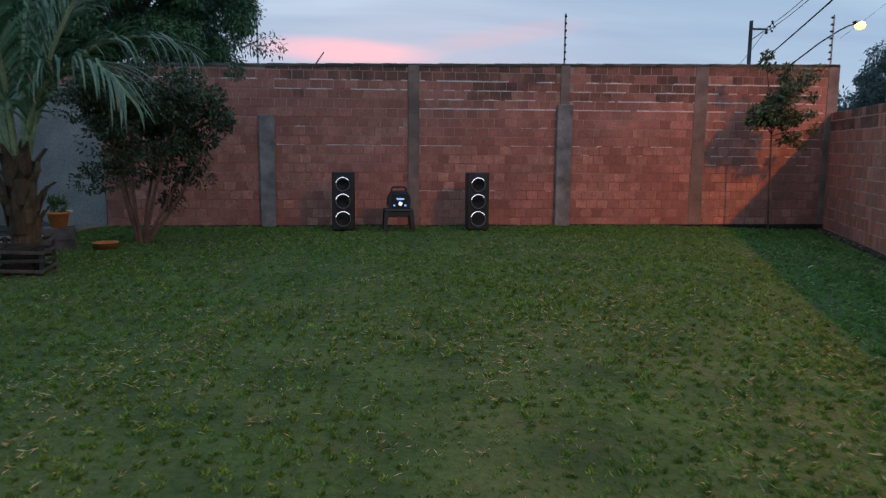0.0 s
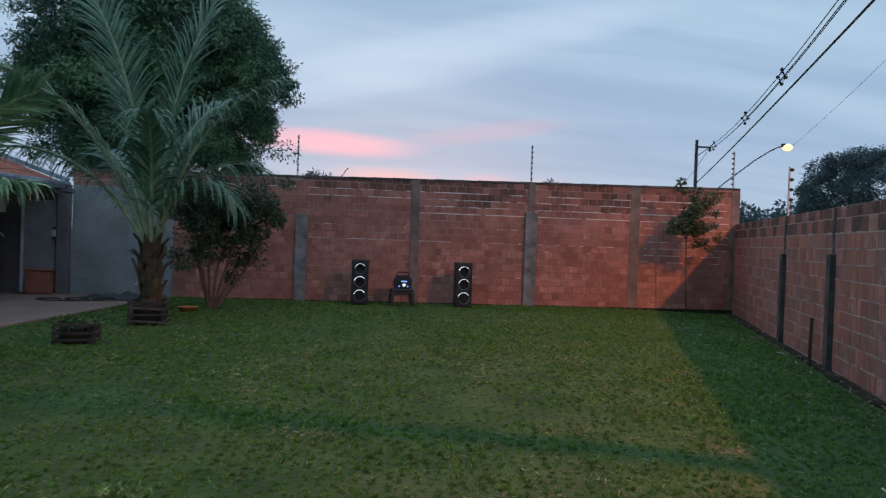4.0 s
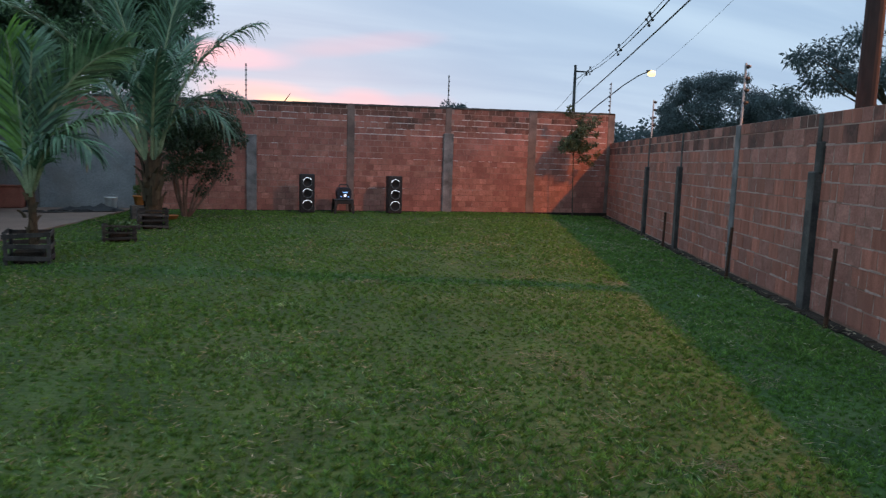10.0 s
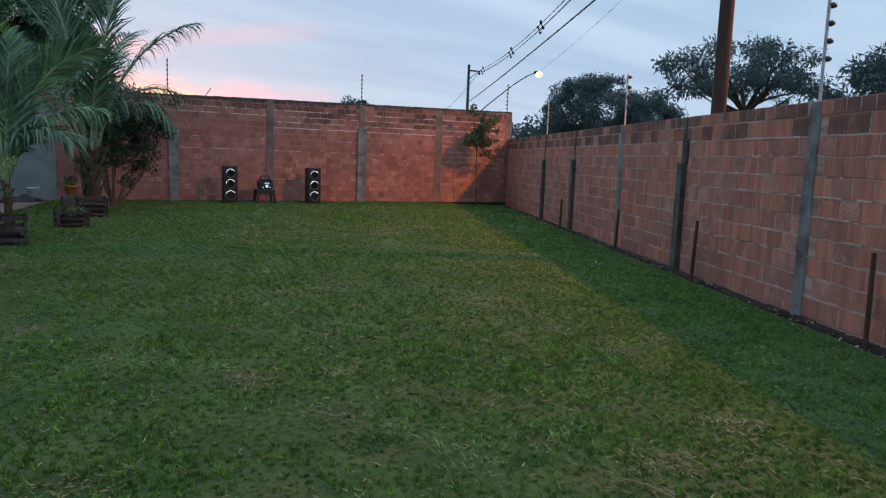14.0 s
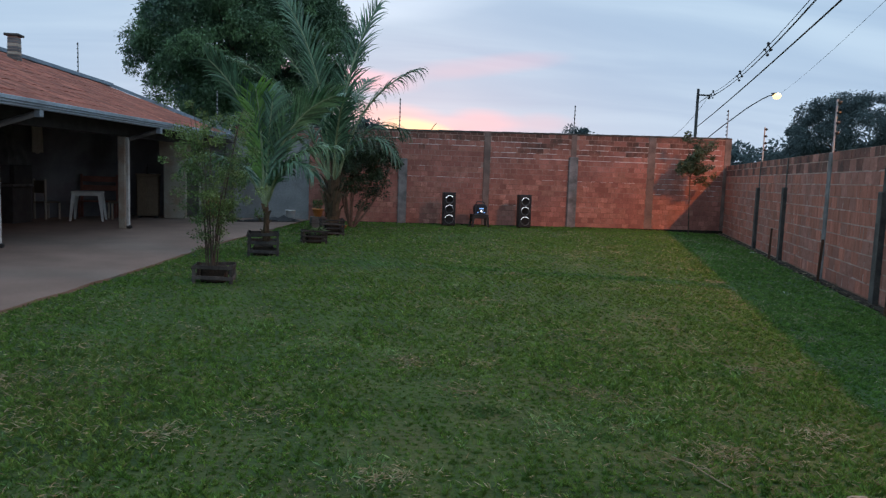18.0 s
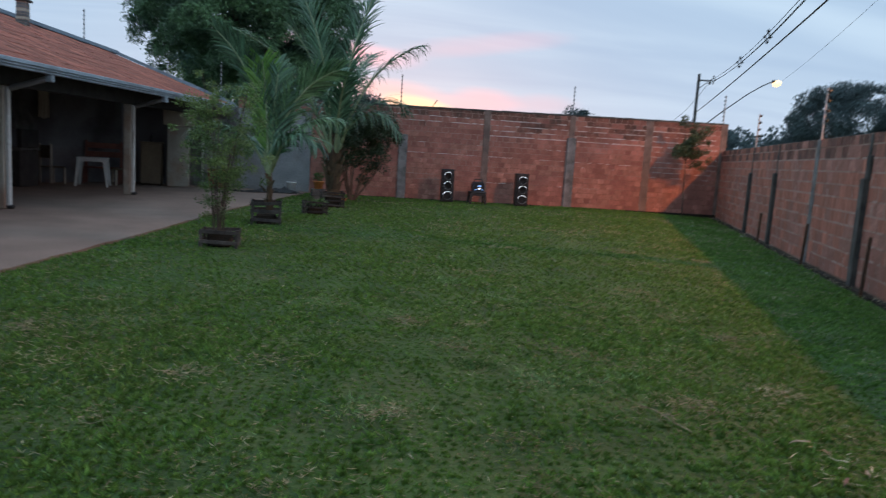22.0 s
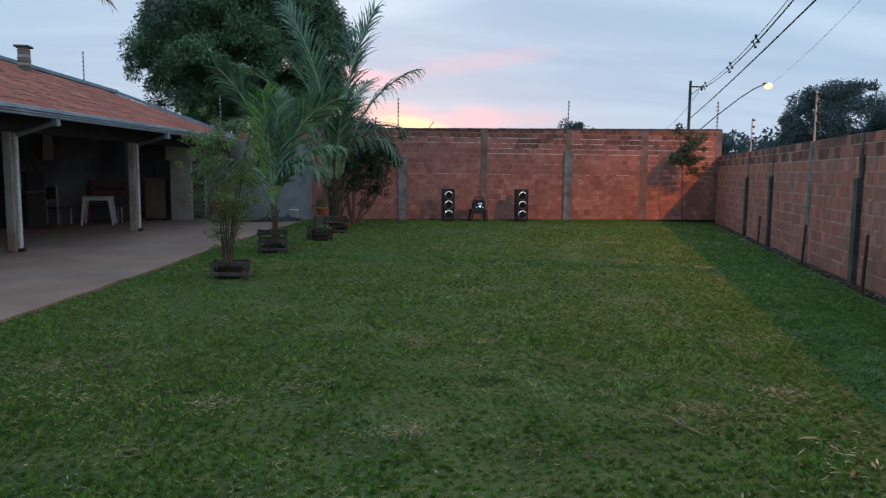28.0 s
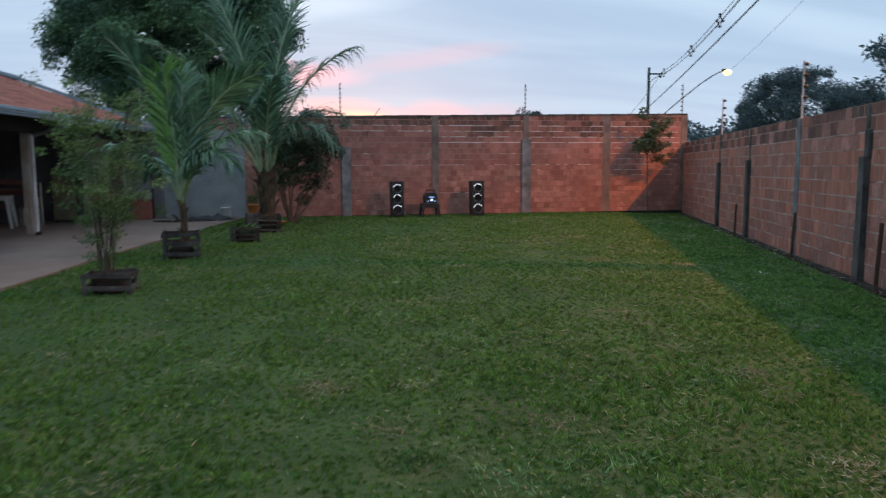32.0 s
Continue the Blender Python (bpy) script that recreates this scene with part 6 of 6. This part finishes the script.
def yard_clutter():
    b = thing("bucket", (-4.83, 11.25, 0.035), 0, "white plastic bucket by the plastered wall", "bucket")
    part("pail", lathe(B(), [(0.11, 0), (0.115, 0.01), (0.14, 0.27), (0.15, 0.28), (0.15, 0.3), (0.13, 0.3), (0.10, 0.02)], 20), M["white_plastic"], b, "", True)
    part("bail", tube(B(), [(0.15 * math.cos(a), 0.03, 0.27 + 0.1 * math.sin(a)) for a in np.linspace(0, math.pi, 9)], 0.004, 5), M["rod"], b)
    p = thing("flower_pot", (-3.93, 9.0, 0.31), 0, "orange clay pot with a small plant on a concrete block", "flower pot")
    part("pot", lathe(B(), [(0.09, 0), (0.10, 0.01), (0.135, 0.17), (0.15, 0.175), (0.15, 0.205), (0.13, 0.205), (0.12, 0.17)], 20), M["terracotta"], p, "", True)
    part("earth", lathe(B(), [(0.115, 0.15), (0.118, 0.165), (0.02, 0.17)], 16), M["dirt"], p)
    r = np.random.default_rng(83)
    part("leaves", crown_leaves("leaves", [(0, 0, 0.27, 0.1), (0.04, 0.03, 0.34, 0.08), (-0.05, 0, 0.31, 0.08)], 22, 0.12, 0.05, M["shrub_dark"], r, droop=-0.4, shell=0.2), None, p)
    k = thing("concrete_block", (-3.93, 9.0, 0.0), 20, "dark hollow concrete block carrying a flower pot", "block")
    part("shell", box(B(), -0.19, -0.1, -0.02, 0.19, 0.1, 0.31, 0.012), M["concrete_dark"], k)
    part("rib", box(B(), -0.2, -0.11, 0.13, 0.2, 0.11, 0.16, 0.006), M["concrete_dark"], k)
    d = thing("flower_pot", (-3.33, 9.0, 0.01), 0, "low orange saucer pot on the ground by the bush", "flower pot")
    part("pot", lathe(B(), [(0.13, 0), (0.17, 0.08), (0.18, 0.085), (0.15, 0.085), (0.12, 0.03)], 20), M["terracotta"], d, "", True)
    h = thing("hose", (-5.6, 10.3, 0.05), 0, "black hose lying in loose loops on the patio", "hose")
    pts = []
    for i in range(90):
        t = i / 89
        a = t * 2 * math.pi * 3.2
        pts.append((-0.75 + 1.5 * t + 0.34 * math.cos(a), 0.5 * t - 0.3 + 0.26 * math.sin(a), 0.012 + 0.01 * abs(math.sin(a * 0.5))))
    part("tube", tube(B(), pts, 0.016, 6), M["black"], h)
    for x, y, w, k in ((-5.05, 10.85, 0.55, 0.16), (-5.55, 11.0, 0.4, 0.1)):
        s = thing("dark_sheet", (x, y, 0.04), 12, "crumpled dark plastic sheet on the patio", "plastic sheet")
        bm = B()
        n = 9
        g = [[bm.verts.new((w * (i / n - 0.5) * 2, 0.22 * (j / n - 0.5) * 2, max(0.0, k * (0.6 + noise.noise((i * 0.7 + x, j * 0.8, 0))) * math.sin(math.pi * i / n) * math.sin(math.pi * j / n)))) for i in range(n + 1)] for j in range(n + 1)]
        for j in range(n):
            for i in range(n):
                bm.faces.new((g[j][i], g[j][i + 1], g[j + 1][i + 1], g[j + 1][i]))
        part("sheet", bm, M["black"], s, "", True)
    t = thing("aerial_stick", (0.0, 12.05, 2.8), 0, "thin slanting stick above the wall's top", "stick")
    part("stick", tube(B(), [(-0.75, 0, 0.0), (-0.55, 0, 0.28)], 0.012, 6), M["rust"], t)


yard_clutter()


def yard_debris():
    """Small litter lying in the grass."""
    r = np.random.default_rng(71)
    tw = thing("twig", (-1.21, -6.51, 0.035), 0, "thin pale dry twig lying in the grass", "twig")
    part("stem", tube(B(), [(-0.06, 0.12, 0.005), (0.0, 0, 0.012), (0.03, -0.17, 0.01), (0.06, -0.32, 0.014)], [0.002, 0.003, 0.0035, 0.0025], 6), M["dry_leaf"], tw)
    part("side_shoot", tube(B(), [(0.01, -0.05, 0.012), (0.06, -0.1, 0.02)], [0.003, 0.002], 5), M["dry_leaf"], tw)

    def leaf(x, y, size, rz, label, mat="dry_leaf", name="dry_leaf", cat="leaf", slim=0.11):
        t = thing(name, (x, y, lot_z(x, y) + 0.035), rz, label, cat, "litter in the grass")
        bm = B()
        n = 7
        top = []
        for i in range(n + 1):
            u = i / n
            w = size * slim * math.sin(math.pi * min(1, u * 0.95 + 0.03)) ** 0.8
            z = size * 0.22 * math.sin(2.4 * u) + 0.004 * math.sin(9 * u)
            top.append([bm.verts.new((size * (u - 0.5), k * w, z + abs(k) * w * 0.35 - dz)) for k in (-1, 0, 1) for dz in (0.0,)])
        low = [[bm.verts.new(v.co - Vector((0, 0, 0.003))) for v in row] for row in top]
        for g, f in ((top, 1), (low, -1)):
            for a, b in zip(g, g[1:]):
                for k in range(2):
                    bm.faces.new((a[k], a[k + 1], b[k + 1], b[k])[::f])
        part("blade", bm, M[mat], t)

    leaf(-0.58, -6.92, 0.11, -25, "curled pale dry leaf lying in the grass")
    leaf(-0.64, -7.36, 0.08, 40, "curled reddish dry leaf lying in the grass", "bark_red")
    leaf(-0.50, -7.02, 0.06, 110, "curled pale dry leaf lying in the grass")
    leaf(-0.45, -7.26, 0.07, 70, "curled pale dry leaf lying in the grass")
    leaf(-0.12, -6.06, 0.05, 10, "small pale dry leaf lying in the grass")
    leaf(-1.33, -7.55, 0.05, 60, "small pale dry leaf lying in the grass")
    # a drift of dead palm straw beside them
    k = 46
    px, py = -0.42 + r.normal(0, 0.24, k), -7.2 + r.normal(0, 0.17, k)
    a = r.uniform(0, 2 * np.pi, k)
    me = leaf_array("straw_drift", np.stack((px, py, np.full(k, 0.02)), 1), np.stack((np.cos(a), np.sin(a), r.uniform(0, 0.5, k)), 1), np.tile((0.0, 0.1, 1.0), (k, 1)) + 0.4 * r.normal(size=(k, 3)),
                    r.uniform(0.03, 0.09, k), r.uniform(0.004, 0.008, k), M["straw"])
    tagged(new("straw_drift", me), "drift of dead pale straw lying in the grass", "straw", kind="stuff")
    leaf(5.75, 7.2, 0.09, 15, "small white scrap of paper lying in the grass", "white_plastic", "paper_scrap", "paper")
    leaf(3.23, -0.37, 0.06, 80, "small white scrap of paper lying in the grass", "white_plastic", "paper_scrap", "paper")
    leaf(6.15, 5.42, 0.13, 120, "small white scrap of paper lying by the wall", "white_plastic", "paper_scrap", "paper")
    st = thing("stone", (-6.43, -3.53, 0.02), 0, "pale stone at the edge of the patio slab", "stone")
    bm = B()
    bmesh.ops.create_icosphere(bm, subdivisions=2, radius=0.06)
    for v in bm.verts:
        v.co *= 1 + 0.35 * noise.noise(v.co * 14)
        v.co.z = v.co.z * 0.6 + 0.02
    part("body", bm, M["stone"], st, "", True)
    # dead leaves and stalks gathered along the side wall's foot
    n = 420
    s = r.random(n) ** 0.8 * (SW_LEN - 1) + 0.5
    off = 0.05 + np.abs(r.normal(0, 0.13, n))
    base = np.array([(SIDE_B + SIDE_U * float(a) + SIDE_N * float(b))[:] for a, b in zip(s, off)])
    base[:, 2] = -0.055 + 0.02 * r.random(n)
    d = np.stack((r.normal(size=n), r.normal(size=n), 0.15 * r.normal(size=n)), 1)
    me = leaf_array("dead_leaves", base, d, np.tile((0.1, 0.2, 1.0), (n, 1)) + 0.3 * r.normal(size=(n, 3)), r.uniform(0.04, 0.11, n), r.uniform(0.010, 0.034, n), M["dry_leaf"])
    tagged(new("dead_leaves", me), "dead leaves gathered along the wall's foot", "leaves", kind="stuff")


yard_debris()

# ---- lawn ----
def lawn():
    r = np.random.default_rng(99)

    def scatter(n, y0, y1, bias):
        y = y0 + (y1 - y0) * r.random(n) ** bias
        xl = np.array([edge_x(v) for v in np.linspace(-8.4, BACK_Y, 200)])
        left = np.interp(y, np.linspace(-8.4, BACK_Y, 200), xl)
        right = SIDE_B.x + (y - SIDE_B.y) * SIDE_U.x / SIDE_U.y - 0.2
        x = left - 0.05 + (right - left + 0.05) * r.random(n)
        return x, y

    def heights(x, y):
        d = (x - SIDE_B.x) * SIDE_N.x + (y - SIDE_B.y) * SIDE_N.y
        s = np.clip(1 - d / 3.2, 0, 1)
        return -0.09 * s * s * (3 - 2 * s)

    def field(x, y, f, k):
        return np.sin(x * f + 1.3 * np.sin(y * f * 0.7 + k)) * np.cos(y * f * 0.9 + 1.7 * np.sin(x * f * 0.6 + 2 * k))

    bare = [(-0.74, -6.35, 0.42, 1.2), (-5.49, -4.88, 0.6, 1.3), (-0.3, 4.4, 1.3, 0.75), (1.9, 3.6, 1.1, 0.75), (0.6, 1.6, 0.8, 0.7), (-3.0, -6.6, 0.3, 0.8), (0.9, -4.4, 0.3, 0.8)]
    for name, n, y0, y1, bias, hgt, wid, mat, label, tuft in (
            ("grass", 860000, -8.3, BACK_Y - 0.02, 1.65, 0.033, 0.0070, "grass", "short mown green lawn grass", 0.0),
            # pale tufts double as painted highlights, dark weeds as painted shade between blades
            ("grass_tufts", 100000, -8.3, 10.5, 1.6, 0.042, 0.0055, "grass_pale", "taller pale green tufts in the lawn", 1.0),
            ("dry_grass", 120000, -8.3, 10.0, 1.6, 0.045, 0.0045, "grass_dry", "dry straw-coloured blades in the lawn", 0.6),
            ("lawn_weeds", 26000, -8.3, 8.0, 1.7, 0.03, 0.0085, "weed", "dark low weeds in the lawn", 0.8)):
        x, y = scatter(n, y0, y1, bias)
        # blades gather in small tufts
        cell = 0.07 * (1 + 0.8 * np.clip((y + 6) / 12, 0, 1))
        cx, cy = np.round(x / cell), np.round(y / cell)
        jx = np.sin(cx * 12.9898 + cy * 78.233) * 43758.5453
        jy = np.sin(cx * 39.346 + cy * 11.135) * 24634.6345
        jx, jy = jx - np.floor(jx), jy - np.floor(jy)
        pull = 0.68 * (r.random(n) < 0.8)
        x = x + pull * ((cx + jx - 0.5) * cell - x)
        y = y + pull * ((cy + jy - 0.5) * cell - y)
        rough_patch = field(x, y, 1.15, 0.4) * 0.6 + field(x, y, 3.3, 2.2) * 0.45
        for bx, by, br, bk in bare:
            rough_patch = rough_patch + bk * np.exp(-((x - bx) ** 2 + (1.6 * (y - by)) ** 2) / br ** 2)
        # small dry clumps, thickest in the middle of the lawn
        clump = field(x, y, 7.3, 3.1) * 0.7 + field(x, y, 3.1, 0.7) * 0.5 + 0.25 * np.exp(-((x + 0.6) / 3.0) ** 2)
        if tuft == 1.0:
            # thicker mid-lawn, where pale blades paint the sheen of grazing light
            keep = (field(x, y, 2.3, 1.0) * 0.55 + field(x, y, 6.1, 4.0) * 0.5 + 0.42 * r.normal(size=n) + 0.2 * np.exp(-((x + 0.8) / 2.2) ** 2 - ((y + 1.5) / 4.0) ** 2) > 0.64) & (rough_patch < 1.2)
        elif tuft == 0.6:
            # the random six percent are flecks standing for leaf-tip highlights
            keep = (rough_patch + 0.42 * r.normal(size=n) > 0.78) | (clump + 0.2 * r.normal(size=n) > 0.88) | (r.random(n) < 0.06)
        elif tuft == 0.8:
            keep = (field(x, y, 4.3, 5.0) * 0.6 + field(x, y, 9.7, 1.0) * 0.5 + 0.3 * r.normal(size=n) > 0.62) & (rough_patch < 1.0)
        else:
            keep = r.random(n) > np.clip(np.maximum((rough_patch - 0.75) * 0.7, (clump - 0.7) * 1.2), 0, 0.6)
        x, y, jx = x[keep], y[keep], jx[keep]
        n = len(x)
        z = heights(x, y) - 0.006
        a = r.uniform(0, 2 * np.pi, n)
        lean = r.uniform(0.15, 1.15, n)
        if tuft == 0.6:
            lean = r.uniform(0.9, 1.5, n)
            z = z + 0.022
        d = np.stack((np.cos(a) * np.sin(lean), np.sin(a) * np.sin(lean), np.cos(lean)), 1)
        far = 1 + 0.9 * np.clip((y + 2) / 12, 0, 1)
        grow = 1 + 0.28 * field(x, y, 0.9, 0.3) + 0.3 * field(x, y, 3.7, 2.0) + 0.22 * field(x, y, 9.0, 1.0) + 0.35 * (jx - 0.45)
        grow = np.maximum(grow, 0.55)
        base = np.stack((x, y, z), 1)
        nrm = np.stack((-np.sin(a), np.cos(a), np.zeros(n)), 1) + 0.3 * r.normal(size=(n, 3))
        me = leaf_array(name, base, d, unit(nrm), hgt * grow * r.uniform(0.5, 1.3, n), wid * far * r.uniform(0.8, 1.3, n), M[mat], fold=0.35)
        tagged(new(name, me), label, "grass", kind="stuff")

    # single spots: dead thatch, pale tufts and dark weeds
    spots = (("dead_thatch", "grass_dry", "small patch of dead straw in the lawn", 130, 0.09, 0.05, 0.005, (1.0, 1.5),
              ((-0.93, -6.31), (-1.96, -4.48), (-2.19, -5.19), (-1.34, -5.25), (0.26, -4.61), (-0.17, -6.03), (-2.14, -6.94), (-2.48, -4.41), (-2.78, -6.54), (-3.98, -5.94), (-3.51, -5.63),
               (-5.34, -5.03), (-4.26, -6.7), (2.57, 0.37), (-0.47, 0.71), (1.45, 0.81), (0.22, -2.59), (1.54, -3.4))),
             ("pale_tuft", "grass_pale", "patch of taller pale grass in the lawn", 110, 0.12, 0.06, 0.0065, (0.4, 1.3),
              ((-1.71, -5.81), (-4.0, -3.22), (-1.25, -5.75), (-2.88, -6.44), (-1.87, -2.3), (-2.62, -4.04), (-1.53, -0.42), (0.69, -1.78), (-1.43, -3.35), (-3.22, -3.68))),
             ("dark_weed", "weed", "patch of dark broad-leaved weed in the lawn", 220, 0.08, 0.04, 0.009, (0.5, 1.3),
              ((-1.53, -6.04), (-3.97, -5.54), (-4.57, -6.49), (-3.18, -5.1), (-2.1, -5.57))))
    for name, mat, label, n, sd, hgt, wid, (l0, l1), places in spots:
        for px, py in places:
            k = int(n * r.uniform(0.6, 1.3))
            x, y = px + r.normal(0, sd * 1.15, k), py + r.normal(0, sd * 0.9, k)
            a, lean = r.uniform(0, 2 * np.pi, k), r.uniform(l0, l1, k)
            d = np.stack((np.cos(a) * np.sin(lean), np.sin(a) * np.sin(lean), np.cos(lean)), 1)
            z = heights(x, y) + (0.024 if mat == "grass_dry" else 0.0)
            nrm = np.stack((-np.sin(a), np.cos(a), np.zeros(k)), 1) + 0.5 * r.normal(size=(k, 3))
            me = leaf_array(name, np.stack((x, y, z), 1), d, unit(nrm), hgt * r.uniform(0.5, 1.3, k), wid * r.uniform(0.7, 1.3, k), M[mat], fold=0.3)
            tagged(new(name, me), label, "grass", kind="stuff")

    # cut straw lying loose, thickest in drifts
    n = 9000
    x, y = scatter(n, -8.3, 9.0, 1.5)
    keep = field(x, y, 1.7, 2.6) * 0.6 + field(x, y, 5.3, 0.9) * 0.5 + 0.35 * r.normal(size=n) > 0.45
    x, y = x[keep], y[keep]
    n = len(x)
    a = r.uniform(0, 2 * np.pi, n)
    d = np.stack((np.cos(a), np.sin(a), r.uniform(-0.05, 0.25, n)), 1)
    far = 1 + 0.9 * np.clip((y + 2) / 12, 0, 1)
    me = leaf_array("straw", np.stack((x, y, heights(x, y) + 0.026), 1), d, np.tile((0.0, 0.1, 1.0), (n, 1)) + 0.3 * r.normal(size=(n, 3)), r.uniform(0.03, 0.085, n), 0.0042 * far, M["straw"], fold=0.1)
    tagged(new("straw", me), "loose pale straw cuttings scattered over the lawn", "straw", kind="stuff")

    # the strip behind the walk, as far as the boundary wall
    n = 90000
    y = -12.85 + 4.6 * r.random(n)
    right = -0.35 + (y + 12.95) * 0.364
    x = -15.0 + (right + 15.0) * r.random(n) ** 0.6
    d = unit(r.normal(size=(n, 3)) * np.array((0.6, 0.6, 0.2)) + np.array((0, 0, 0.9)))
    base = np.stack((x, y, heights(x, y) * (y > -8.5) - 0.03), 1)
    me = leaf_array("grass", base, d, unit(r.normal(size=(n, 3))), 0.085 * r.uniform(0.6, 1.3, n), 0.016 * r.uniform(0.8, 1.3, n), M["grass"], fold=0.3)
    tagged(new("grass", me), "mown green grass by the boundary wall", "grass", kind="stuff")


lawn()

# ---- bricks of the walls ----
back_bricks()
side_bricks()
